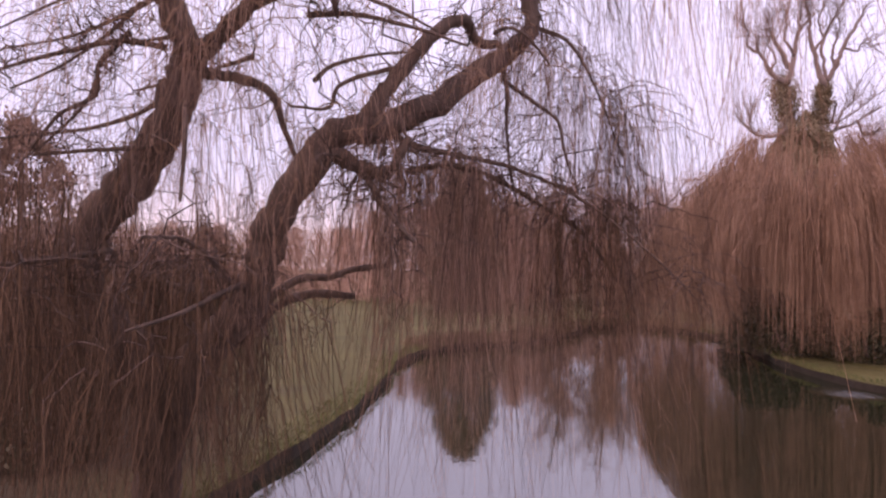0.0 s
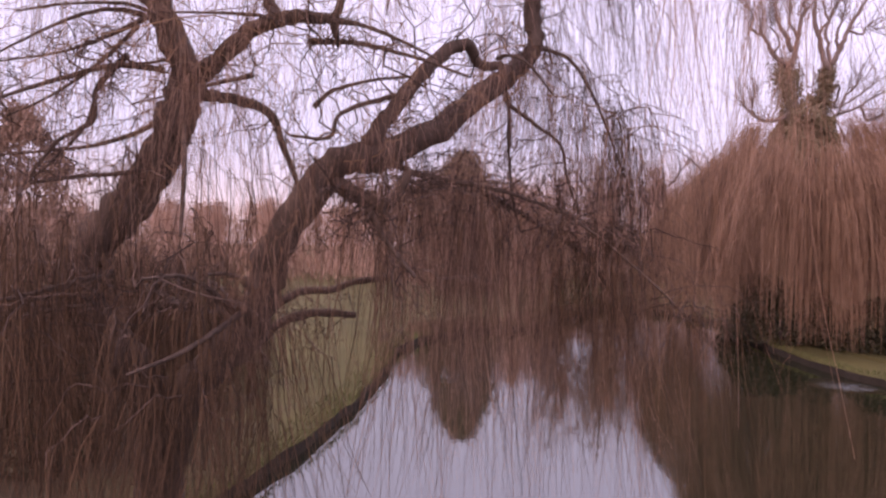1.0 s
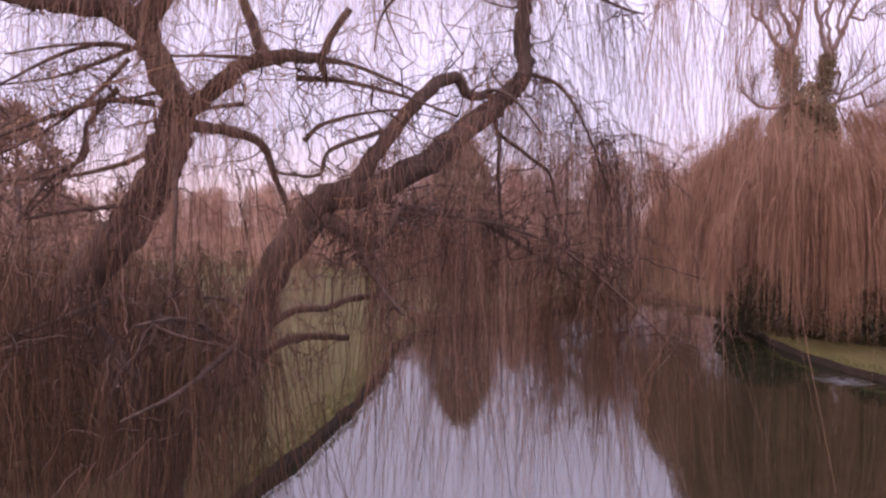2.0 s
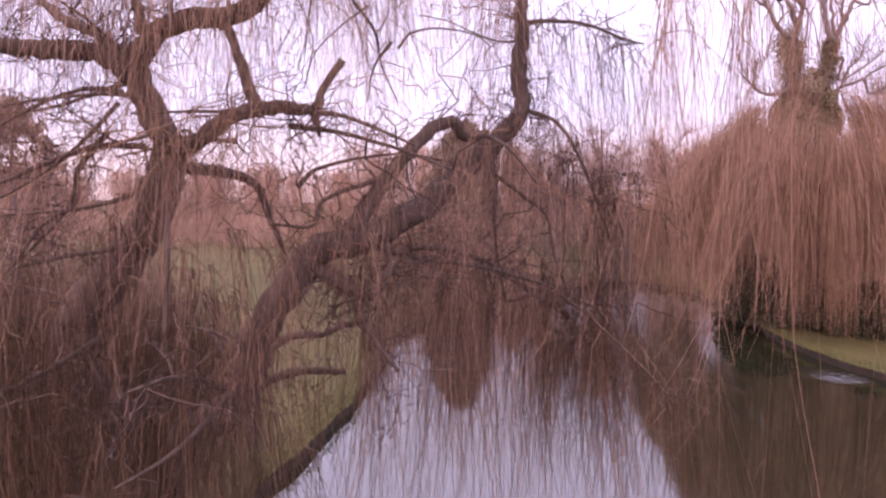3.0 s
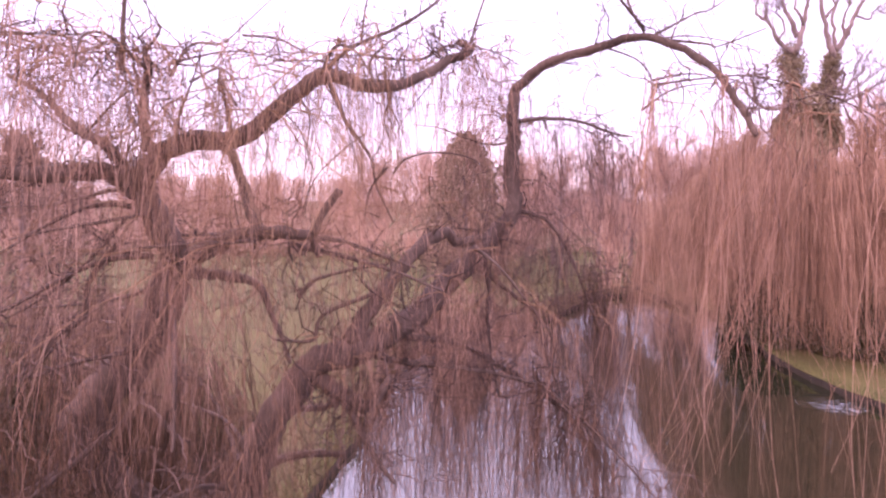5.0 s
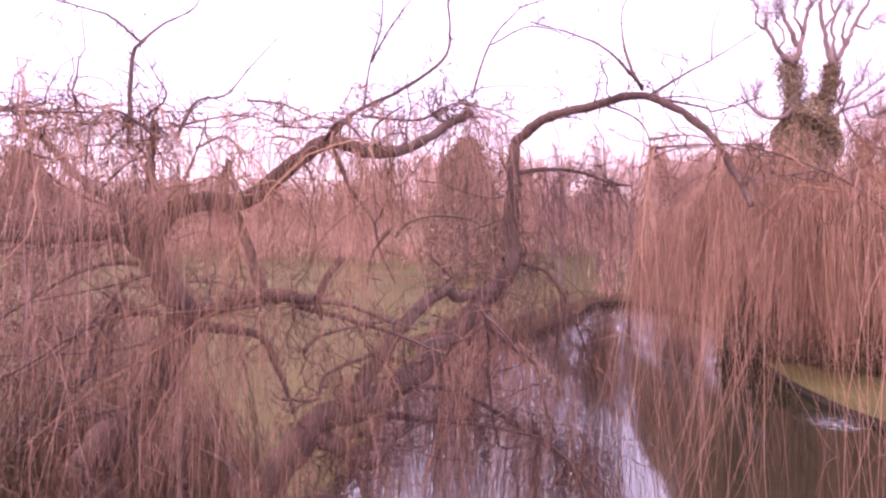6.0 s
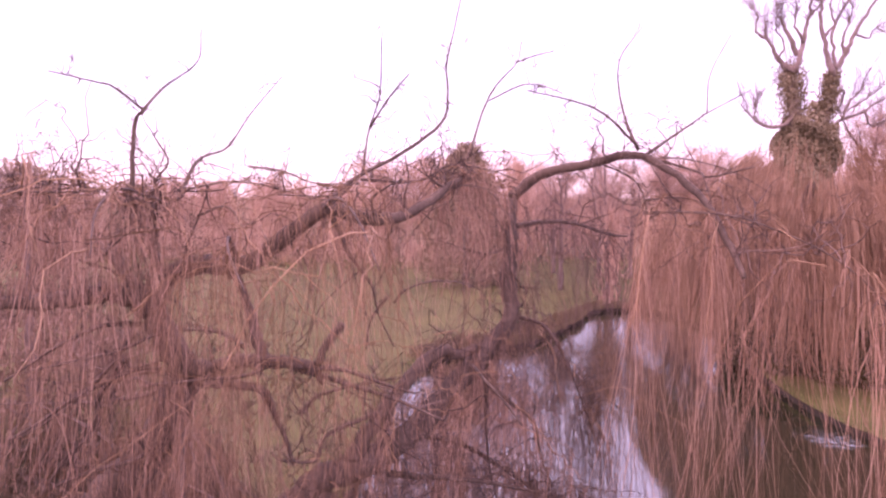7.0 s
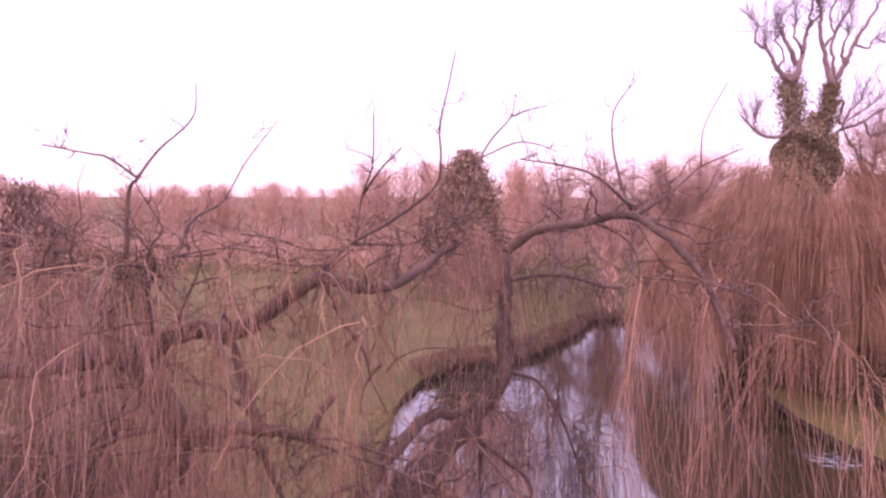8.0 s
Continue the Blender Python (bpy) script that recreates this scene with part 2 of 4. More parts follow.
bm = bmesh.new()
bm.faces.new([bm.verts.new(p) for p in ((-6, -34, 0), (14, -34, 0), (14, 36, 0), (-6, 36, 0))])
water = tagged(part("water", bm, WATER, None), "still dark pond water that mirrors the pale dusk sky", "water", kind="structure")

# grass along the banks and on the near lawn
rng = np.random.default_rng(5)
n = 16000
idx = rng.integers(0, len(RING), n)
base = RING[idx] + (RING[(idx + 1) % len(RING)] - RING[idx]) * rng.random((n, 1))
keep = (base[:, 1] > 2) & (base[:, 1] < 34)
base = base[keep]
n = len(base)
centre = np.array([2.0, 15.0, 0])
out = unit(base - centre)
left = base[:, 0] < 0.5
out[left] = np.where(base[left][:, 1:2] < 22, [[-1.0, 0.0, 0.0]], [[-0.5, 0.8, 0.0]])
base = base + out * (rng.random((n, 1)) ** 2 * 0.6 - 0.04)
base[:, 2] = GROUND_Z + 0.02
ways = rng.normal(0, 0.5, (n, 3)) + [0, 0, 1.0] - out * 0.35
lens = rng.uniform(0.05, 0.16, n)
verts, faces = slivers(base + unit(ways) * lens[:, None] * 0.4, ways, lens, rng.uniform(0.006, 0.014, n), rng)
tagged(mesh_object("bank_grass", verts, faces, BLADE), "short rough grass along the pond's bank", "grass", kind="stuff")

# dead sedge and bramble along the far bank
SEDGE = material("dead_sedge", (0.1, 0.07, 0.042), (0.29, 0.205, 0.125), 0.85, 1.5, 0, fine=12, spread=0.6)
rng = np.random.default_rng(6)
far_bank = RING[(RING[:, 1] > 20.5) & (RING[:, 0] < 6.4)]
n = 15000
idx = rng.integers(0, len(far_bank) - 1, n)
base = far_bank[idx] + (far_bank[idx + 1] - far_bank[idx]) * rng.random((n, 1))
out = unit(base - [3.0, 24.0, 0])
out[base[:, 0] < 0] = [-0.6, 0.8, 0]
away = rng.random((n, 1)) ** 1.6
base = base + out * (away * 1.6 - 0.02) + rng.normal(0, 0.05, (n, 3)) * [1, 1, 0]
clump = np.array([0.75 + 0.6 * noise.noise(Vector((x * 0.8, y * 0.8, 5))) for x, y, _ in base])
lens = rng.uniform(0.2, 0.5, n) * clump
ways = rng.normal(0, 0.38, (n, 3)) + [0, 0, 1.0] - out * 0.25
base[:, 2] = GROUND_Z - 0.03
verts, faces = slivers(base + unit(ways) * lens[:, None] * 0.45, ways, lens, rng.uniform(0.012, 0.035, n), rng)
tagged(mesh_object("bank_sedge", verts, faces, SEDGE, smooth=False), "brown dead sedge and bramble along the far bank", "sedge", kind="stuff")

# ---- the near weeping willow ----
willow = thing("weeping_willow", "bare weeping willow that leans over the pond, with hanging twigs", "tree", (-3.83, 6.5, 0.17))
WRNG = np.random.default_rng(11)
SHOOTS = []


def limb(kind, r0, r1, points):
    """One stem or limb of the willow; gives back its smooth path."""
    local = smooth_path(points, 6 if len(points) < 7 else 5)
    sides = 14 if r0 > 0.1 else 9 if r0 > 0.03 else 6
    verts, faces = gnarled(local - np.array(willow.location), r0, r1, sides, WRNG, 0.16 if r0 > 0.03 else 0.08, 0.8)
    mesh_object(kind, verts, faces, BARK, willow)
    if kind == "shoot":
        SHOOTS.append(local)
    return local


stem_a = limb("trunk", 0.203, 0.128, [(-3.83, 6.5, 0.1), (-3.61, 6.2, 0.62), (-3.37, 5.8, 1.21), (-3.26, 5.4, 1.74), (-3.4, 5.15, 2.09), (-3.57, 4.98, 2.45), (-3.48, 4.9, 2.73), (-3.3, 4.85, 2.94), (-2.96, 4.8, 3.29), (-2.67, 4.7, 3.64), (-2.53, 4.65, 3.9), (-2.48, 4.64, 4.08)])
stem_b = limb("trunk", 0.174, 0.046, [(-3.77, 6.55, 0.11), (-3.51, 6.2, 0.63), (-3.19, 5.75, 1.25), (-2.76, 5.3, 1.75), (-2.3, 4.9, 2.08), (-2.06, 4.68, 2.27), (-1.85, 4.5, 2.56), (-1.71, 4.4, 2.88), (-1.52, 4.35, 3.18), (-1.26, 4.35, 3.45), (-1.03, 4.45, 3.51), (-0.66, 4.7, 3.74), (-0.42, 4.95, 4.0), (-0.16, 5.2, 4.26), (-0.03, 5.35, 4.5), (-0.06, 5.4, 4.72), (-0.05, 5.5, 5.03), (-0.06, 5.55, 5.17), (-0.05, 5.6, 5.41)])
arch = limb("limb", 0.046, 0.017, [(-0.05, 5.6, 5.41), (0.17, 5.5, 5.58), (0.57, 5.3, 5.67), (0.88, 5.24, 5.73), (1.11, 5.0, 5.6), (1.3, 4.7, 5.37), (1.4, 4.45, 5.1), (1.45, 4.3, 4.92)])
stem_c = limb("limb", 0.120, 0.091, [(-2.48, 4.64, 4.08), (-2.45, 4.6, 4.12), (-2.52, 4.5, 4.35), (-2.58, 4.4, 4.64)])
crown_left = limb("limb", 0.095, 0.041, [(-2.58, 4.4, 4.64), (-2.71, 4.35, 4.69), (-2.89, 4.2, 4.71), (-3.08, 4.0, 4.69), (-3.29, 3.8, 4.7)])
crown_right = limb("limb", 0.083, 0.025, [(-2.69, 4.4, 4.58), (-2.28, 4.35, 4.91), (-1.85, 4.3, 4.92), (-1.57, 4.28, 5.08), (-1.22, 4.25, 5.32), (-0.91, 4.3, 5.26), (-0.67, 4.4, 5.3), (-0.46, 4.6, 5.46), (-0.31, 4.75, 5.56)])
crown_back = limb("limb", 0.054, 0.019, [(-2.67, 4.4, 4.64), (-2.97, 4.6, 4.9), (-3.52, 4.9, 5.14), (-3.92, 5.1, 5.4), (-4.4, 5.3, 5.6)])
crown_up = limb("limb", 0.041, 0.017, [(-2.52, 4.38, 4.86), (-2.5, 4.3, 5.14), (-2.38, 4.2, 5.41), (-2.37, 4.15, 5.43)])
limb_mid = limb("limb", 0.070, 0.033, [(-2.42, 4.62, 4.1), (-2.11, 4.4, 4.17), (-1.79, 4.2, 4.29), (-1.5, 4.1, 4.32), (-1.31, 4.1, 4.31), (-1.24, 4.1, 4.3)])
limb("limb", 0.029, 0.025, [(-1.23, 4.1, 4.31), (-1.16, 4.1, 4.45), (-1.05, 4.08, 4.59)])
limb("limb", 0.033, 0.012, [(-1.24, 4.1, 4.3), (-1.23, 4.15, 4.21), (-1.23, 4.2, 4.16)])
limb("limb", 0.043, 0.027, [(-1.61, 4.14, 4.33), (-1.69, 4.2, 4.46), (-1.81, 4.3, 4.69), (-1.88, 4.3, 4.87), (-1.92, 4.3, 4.86)])
limb_down = limb("limb", 0.054, 0.014, [(-2.46, 4.64, 4.01), (-2.29, 4.7, 3.98), (-2.06, 4.8, 3.94), (-1.94, 4.9, 3.85), (-1.89, 4.95, 3.67), (-1.82, 5.0, 3.46), (-1.73, 4.95, 3.26)])
limb_low_left = limb("limb", 0.025, 0.010, [(-2.63, 4.7, 3.49), (-2.82, 4.5, 3.41), (-3.1, 4.3, 3.36), (-3.28, 4.1, 3.3)])
limb("limb", 0.021, 0.010, [(-2.49, 4.6, 3.76), (-2.14, 4.0, 3.43), (-2.09, 3.9, 3.2), (-2.05, 3.8, 2.96)])
limb_left_a = limb("limb", 0.025, 0.010, [(-2.58, 4.5, 4.12), (-2.79, 4.3, 4.11), (-3.01, 4.1, 3.99), (-3.13, 3.9, 3.87), (-3.28, 3.8, 3.78)])
limb_left_b = limb("limb", 0.025, 0.010, [(-2.79, 4.4, 4.21), (-2.95, 4.3, 3.95), (-2.94, 4.25, 3.73), (-3.08, 4.1, 3.57), (-3.2, 4.0, 3.33)])
limb_right_up = limb("limb", 0.062, 0.033, [(-1.09, 4.4, 3.56), (-0.98, 4.45, 3.75), (-0.82, 4.5, 3.98), (-0.63, 4.6, 4.21), (-0.48, 4.7, 4.3), (-0.42, 4.9, 4.22), (-0.27, 5.1, 4.25)])
limb_right_thin = limb("limb", 0.021, 0.010, [(-0.84, 4.5, 3.91), (-0.97, 4.4, 3.88), (-1.24, 4.3, 3.76), (-1.3, 4.25, 3.6), (-1.54, 4.2, 3.61)])
limb_broken = limb("limb", 0.066, 0.021, [(-1.29, 4.35, 3.33), (-1.12, 4.3, 3.24), (-0.92, 4.25, 3.17), (-0.81, 4.2, 3.3), (-0.75, 4.2, 3.39)])
limb_broken_low = limb("limb", 0.029, 0.012, [(-1.12, 4.3, 3.24), (-1.0, 4.22, 3.1), (-0.92, 4.16, 2.98), (-0.78, 4.1, 2.82), (-0.7, 4.08, 2.74)])
limb_under = limb("limb", 0.029, 0.010, [(-0.94, 4.5, 3.46), (-0.73, 4.6, 3.39), (-0.47, 4.7, 3.35), (-0.19, 4.8, 3.3), (0.02, 4.9, 3.23), (0.22, 5.0, 3.16)])
limb_far_drop = limb("limb", 0.021, 0.008, [(-0.27, 5.1, 4.17), (-0.21, 5.1, 3.92), (-0.21, 5.1, 3.63), (-0.18, 5.1, 3.33), (-0.12, 5.1, 3.04)])
limb_far_side = limb("limb", 0.019, 0.008, [(-0.21, 5.1, 3.96), (0.02, 5.1, 3.79), (0.17, 5.1, 3.66), (0.22, 5.1, 3.41), (0.31, 5.1, 3.17)])
limb_right_fall = limb("limb", 0.021, 0.006, [(0.01, 5.35, 4.45), (0.23, 5.4, 4.37), (0.4, 5.4, 4.11), (0.53, 5.4, 3.8), (0.66, 5.4, 3.45)])
limb_right_mid = limb("limb", 0.023, 0.008, [(-0.02, 5.6, 5.17), (0.18, 5.7, 5.2), (0.46, 5.8, 5.19), (0.74, 5.9, 5.1), (0.93, 6.0, 5.07)])
limb_low = limb("limb", 0.050, 0.029, [(-2.76, 5.3, 1.75), (-2.6, 5.9, 2.08), (-2.28, 6.2, 2.44), (-1.92, 6.3, 2.5), (-1.73, 6.4, 2.57), (-1.37, 6.5, 2.62)])
limb_low = limb("limb", 0.050, 0.029, [(-2.76, 5.3, 1.75), (-2.35, 5.35, 2.02), (-2.06, 5.4, 2.28), (-1.77, 5.4, 2.37), (-1.46, 5.5, 2.35)])
limb_water = limb("limb", 0.033, 0.010, [(-1.05, 5.5, 3.37), (-0.7, 5.4, 3.4), (-0.37, 5.4, 3.32), (0.08, 5.4, 3.06), (0.39, 5.4, 2.84), (0.66, 5.4, 2.45)])
limb("shoot", 0.018, 0.0045, [(-2.58, 4.2, 5.38), (-2.54, 4.2, 5.88), (-2.47, 4.2, 5.99), (-2.55, 4.6, 6.21), (-2.61, 5.2, 6.51), (-2.68, 5.4, 6.82)])
limb("shoot", 0.010, 0.0045, [(-2.47, 4.2, 5.99), (-2.58, 4.05, 6.12), (-2.64, 3.95, 6.14), (-2.86, 3.8, 6.19)])
limb("shoot", 0.016, 0.0045, [(-2.35, 4.4, 5.38), (-2.41, 4.8, 5.68), (-2.46, 5.4, 5.83), (-2.61, 6.2, 6.21), (-2.54, 6.8, 6.65)])
limb("shoot", 0.012, 0.0045, [(-2.42, 4.2, 5.41), (-2.39, 4.2, 5.52), (-2.3, 4.2, 5.64), (-2.37, 4.2, 5.77), (-2.41, 4.2, 5.83)])
limb("shoot", 0.017, 0.0045, [(-1.2, 4.25, 5.36), (-1.04, 4.4, 5.54), (-0.77, 4.6, 5.71), (-0.51, 4.75, 5.94), (-0.47, 4.77, 6.15), (-0.5, 4.9, 6.37), (-0.49, 5.2, 6.68), (-0.44, 5.3, 7.0)])
limb("shoot", 0.009, 0.0045, [(-1.01, 4.45, 5.57), (-0.98, 4.5, 5.86), (-0.85, 4.3, 6.07), (-0.76, 4.0, 6.37)])
limb("shoot", 0.009, 0.0045, [(-0.96, 4.5, 5.9), (-0.79, 4.3, 6.05), (-0.61, 4.1, 6.17)])
limb("shoot", 0.012, 0.0045, [(-0.36, 5.2, 5.73), (-0.28, 5.4, 6.1), (-0.18, 5.6, 6.34), (-0.03, 5.75, 6.54), (-0.01, 6.0, 6.76)])
limb("shoot", 0.007, 0.0045, [(-0.03, 5.75, 6.54), (0.12, 5.8, 6.6), (0.27, 5.8, 6.63)])
limb("shoot", 0.008, 0.0045, [(-0.24, 5.5, 6.19), (0.02, 5.4, 6.29), (0.2, 5.4, 6.28), (0.35, 5.4, 6.22)])
limb("shoot", 0.014, 0.0045, [(0.91, 5.24, 5.77), (0.86, 5.6, 6.01), (0.82, 5.9, 6.33), (0.85, 6.1, 6.63), (1.04, 6.2, 6.9)])
limb("shoot", 0.013, 0.0045, [(0.91, 5.24, 5.79), (0.64, 5.0, 6.01), (0.41, 4.8, 6.08), (0.1, 4.55, 6.12)])
limb("shoot", 0.013, 0.0045, [(0.97, 5.24, 5.73), (1.33, 5.6, 5.97), (1.56, 6.0, 6.12), (1.8, 5.6, 6.25)])
limb("shoot", 0.007, 0.0045, [(1.56, 6.0, 6.12), (1.62, 6.2, 6.48), (1.8, 6.2, 6.85)])
limb("shoot", 0.012, 0.0045, [(1.01, 5.2, 5.7), (1.28, 4.9, 5.59), (1.33, 4.8, 5.55), (1.57, 4.6, 5.61)])
bough_right = limb("limb", 0.009, 0.002, [(0.9, 5.2, 5.19), (1.07, 5.0, 5.3), (1.29, 4.8, 5.31), (1.58, 4.6, 5.27)])
bough_left = limb("limb", 0.009, 0.002, [(-3.31, 3.9, 5.55), (-3.15, 4.0, 5.51), (-2.85, 4.1, 5.47), (-2.59, 4.2, 5.45)])
bough_mid = limb("limb", 0.009, 0.002, [(-2.31, 4.3, 5.44), (-1.85, 4.3, 5.51), (-1.45, 4.3, 5.43), (-1.26, 4.3, 5.38)])
limb("shoot", 0.010, 0.0045, [(-1.77, 4.3, 5.61), (-1.53, 4.3, 5.58), (-1.33, 4.4, 5.5), (-1.04, 4.5, 5.5)])
bough_far = limb("shoot", 0.012, 0.0045, [(-1.07, 4.6, 5.53), (-0.7, 4.8, 5.52), (-0.47, 4.9, 5.64), (-0.19, 5.0, 5.61), (0.01, 5.2, 5.54)])
limb("shoot", 0.021, 0.0040, [(-1.19, 4.25, 5.33), (-1.13, 4.25, 5.21), (-1.06, 4.3, 5.02), (-0.91, 4.3, 4.81), (-0.88, 4.35, 4.62), (-0.78, 4.4, 4.38)])
deep_bough = limb("limb", 0.022, 0.006, [(-1.0, 5.5, 3.38), (-0.75, 6.3, 3.55), (-0.5, 7.2, 3.45), (-0.25, 8.2, 3.2), (-0.05, 9.0, 2.8)])
low_right_bough = limb("limb", 0.014, 0.004, [(0.2, 5.0, 3.17), (0.52, 4.9, 2.93), (0.88, 4.8, 2.6), (1.15, 4.7, 2.28)])
drape_left = limb("limb", 0.009, 0.002, [(-2.75, 3.3, 5.43), (-2.47, 3.4, 5.43), (-2.23, 3.5, 5.43), (-2.04, 3.6, 5.36)])
drape_right = limb("limb", 0.009, 0.002, [(0.92, 4.8, 5.31), (1.22, 4.6, 5.31), (1.46, 4.4, 5.28), (1.8, 4.2, 5.13), (1.97, 4.0, 4.98), (2.13, 3.9, 4.79)])
limb("limb", 0.007, 0.002, [(-1.52, 4.2, 5.42), (-1.21, 4.2, 5.41), (-1.01, 4.3, 5.44), (-0.92, 4.4, 5.36)])
limb("limb", 0.007, 0.002, [(-1.24, 4.3, 5.33), (-1.09, 4.3, 5.06), (-0.93, 4.3, 4.56)])
limb("limb", 0.007, 0.002, [(-1.49, 4.3, 5.11), (-1.35, 4.3, 4.9), (-1.38, 4.3, 4.5)])
limb("limb", 0.021, 0.007, [(-2.67, 4.4, 4.48), (-2.84, 4.3, 4.49), (-3.05, 4.2, 4.41), (-3.26, 4.1, 4.27), (-3.46, 4.0, 4.12)])
limb("limb", 0.019, 0.007, [(-2.71, 4.4, 4.41), (-2.83, 4.3, 4.21), (-2.97, 4.2, 4.03), (-3.15, 4.1, 3.86), (-3.37, 4.0, 3.72)])
limb("limb", 0.014, 0.005, [(-2.54, 4.5, 4.2), (-2.73, 4.4, 4.15), (-2.89, 4.35, 4.26), (-3.04, 4.3, 4.37)])
limb("limb", 0.017, 0.006, [(-2.95, 4.3, 3.91), (-3.0, 4.25, 3.69), (-3.19, 4.2, 3.46), (-3.33, 4.1, 3.28)])
limb("limb", 0.021, 0.007, [(-1.24, 4.1, 4.29), (-1.06, 4.15, 4.27), (-0.82, 4.2, 4.18), (-0.61, 4.3, 4.09)])
limb("limb", 0.019, 0.007, [(-1.49, 4.5, 3.85), (-1.37, 4.55, 3.97), (-1.07, 4.6, 4.05), (-0.78, 4.7, 4.09)])
limb("limb", 0.012, 0.004, [(-0.8, 4.3, 4.74), (-0.89, 4.3, 4.63), (-0.93, 4.3, 4.53), (-0.95, 4.3, 4.38)])
limb("limb", 0.010, 0.003, [(-0.76, 4.3, 4.7), (-0.68, 4.3, 4.79), (-0.52, 4.4, 4.84), (-0.31, 4.5, 4.82), (-0.21, 4.6, 4.76)])
limb("limb", 0.008, 0.002, [(-1.37, 4.25, 5.2), (-1.28, 4.2, 5.05), (-1.3, 4.2, 4.86), (-1.27, 4.2, 4.7), (-1.34, 4.2, 4.43)])
limb("limb", 0.010, 0.003, [(-0.06, 5.5, 5.0), (-0.21, 5.3, 4.96), (-0.36, 5.2, 4.99), (-0.58, 5.1, 5.07), (-0.77, 5.0, 5.09)])
limb("limb", 0.012, 0.004, [(-0.88, 4.3, 5.26), (-0.88, 4.2, 5.39), (-0.77, 4.1, 5.46), (-0.63, 4.0, 5.52)])
limb("limb", 0.008, 0.002, [(-0.93, 4.25, 4.95), (-1.08, 4.2, 4.83), (-1.24, 4.15, 4.65), (-1.29, 4.1, 4.43)])
limb("limb", 0.010, 0.003, [(-0.44, 4.6, 5.46), (-0.54, 4.5, 5.54), (-0.5, 4.4, 5.65)])
limb("limb", 0.010, 0.003, [(-1.22, 4.25, 5.31), (-1.06, 4.2, 5.44), (-0.93, 4.1, 5.53)])
limb("limb", 0.014, 0.004, [(-2.29, 4.35, 4.91), (-2.18, 4.2, 5.07), (-2.02, 4.1, 5.3), (-1.9, 4.0, 5.48)])
limb("limb", 0.010, 0.003, [(-2.04, 4.1, 5.28), (-1.78, 4.0, 5.34), (-1.62, 3.9, 5.18), (-1.61, 3.9, 5.04)])
limb("limb", 0.012, 0.004, [(-2.53, 4.3, 4.99), (-2.34, 4.1, 5.17), (-2.36, 4.0, 5.36), (-2.3, 3.9, 5.55)])
limb("limb", 0.012, 0.004, [(-2.69, 4.4, 4.77), (-2.77, 4.2, 4.9), (-2.82, 4.0, 4.97), (-2.93, 3.9, 5.08), (-2.96, 3.8, 5.2)])
limb("limb", 0.010, 0.003, [(-2.82, 4.1, 4.93), (-2.5, 4.0, 5.15), (-2.28, 3.9, 5.21), (-2.0, 3.8, 5.17)])
limb("limb", 0.010, 0.003, [(0.59, 5.3, 5.69), (0.87, 5.2, 5.55), (0.96, 5.1, 5.35), (0.94, 5.1, 5.11)])
limb("limb", 0.010, 0.003, [(0.96, 5.1, 5.39), (1.15, 5.0, 5.41), (1.31, 4.9, 5.37), (1.38, 4.8, 5.23)])
limb("limb", 0.008, 0.002, [(0.98, 5.2, 5.7), (1.23, 5.1, 5.69), (1.54, 5.0, 5.59), (1.8, 4.9, 5.42)])
low_bough = limb("limb", 0.029, 0.010, [(-3.18, 4.8, 2.69), (-3.1, 4.2, 2.63), (-3.05, 3.7, 2.58), (-3.08, 3.3, 2.56)])
low_bough_b = limb("limb", 0.025, 0.008, [(-2.04, 4.6, 2.38), (-2.0, 4.1, 2.62), (-1.97, 3.7, 2.73), (-2.03, 3.4, 2.73)])
low_bough_c = limb("limb", 0.027, 0.008, [(-3.53, 4.95, 2.45), (-3.51, 4.4, 2.4), (-3.66, 4.0, 2.4), (-3.92, 3.7, 2.41)])
low_bough_d = limb("limb", 0.025, 0.008, [(-1.96, 4.5, 2.46), (-1.87, 4.0, 2.42), (-1.91, 3.6, 2.32), (-2.05, 3.3, 2.24)])
back_bough = limb("limb", 0.033, 0.010, [(-2.91, 5.4, 2.39), (-3.83, 6.2, 2.52), (-4.95, 7.0, 2.61), (-6.14, 7.6, 2.68), (-7.45, 8.0, 2.64)])
back_bough_b = limb("limb", 0.029, 0.010, [(-2.27, 5.2, 2.26), (-2.86, 6.0, 2.48), (-3.68, 7.0, 2.58), (-4.66, 8.0, 2.61)])
mid_bough = limb("limb", 0.027, 0.008, [(-2.57, 4.75, 3.98), (-2.97, 4.9, 3.79), (-3.47, 5.0, 3.68), (-4.01, 5.0, 3.63), (-4.58, 5.0, 3.6)])
back_bough_c = limb("limb", 0.031, 0.010, [(-3.3, 6.3, 2.3), (-4.2, 7.6, 2.55), (-5.4, 8.9, 2.62), (-6.9, 9.8, 2.6), (-8.4, 10.3, 2.5)])
low_bough_e = limb("limb", 0.025, 0.008, [(-1.8, 4.5, 2.57), (-2.38, 5.2, 2.67), (-3.14, 5.8, 2.63), (-4.01, 6.2, 2.63)])
veil_bough = limb("limb", 0.023, 0.008, [(-2.96, 4.9, 4.64), (-3.4, 5.1, 4.58), (-3.9, 5.2, 4.49), (-4.6, 5.3, 4.45)])
veil_bough_b = limb("limb", 0.023, 0.008, [(-2.16, 5.0, 4.2), (-2.5, 5.3, 4.24), (-2.98, 5.5, 4.21), (-3.54, 5.6, 4.13)])
veil_bough_c = limb("limb", 0.023, 0.008, [(-1.46, 4.3, 4.23), (-1.12, 4.2, 4.18), (-0.74, 4.2, 4.08), (-0.4, 4.2, 3.95)])
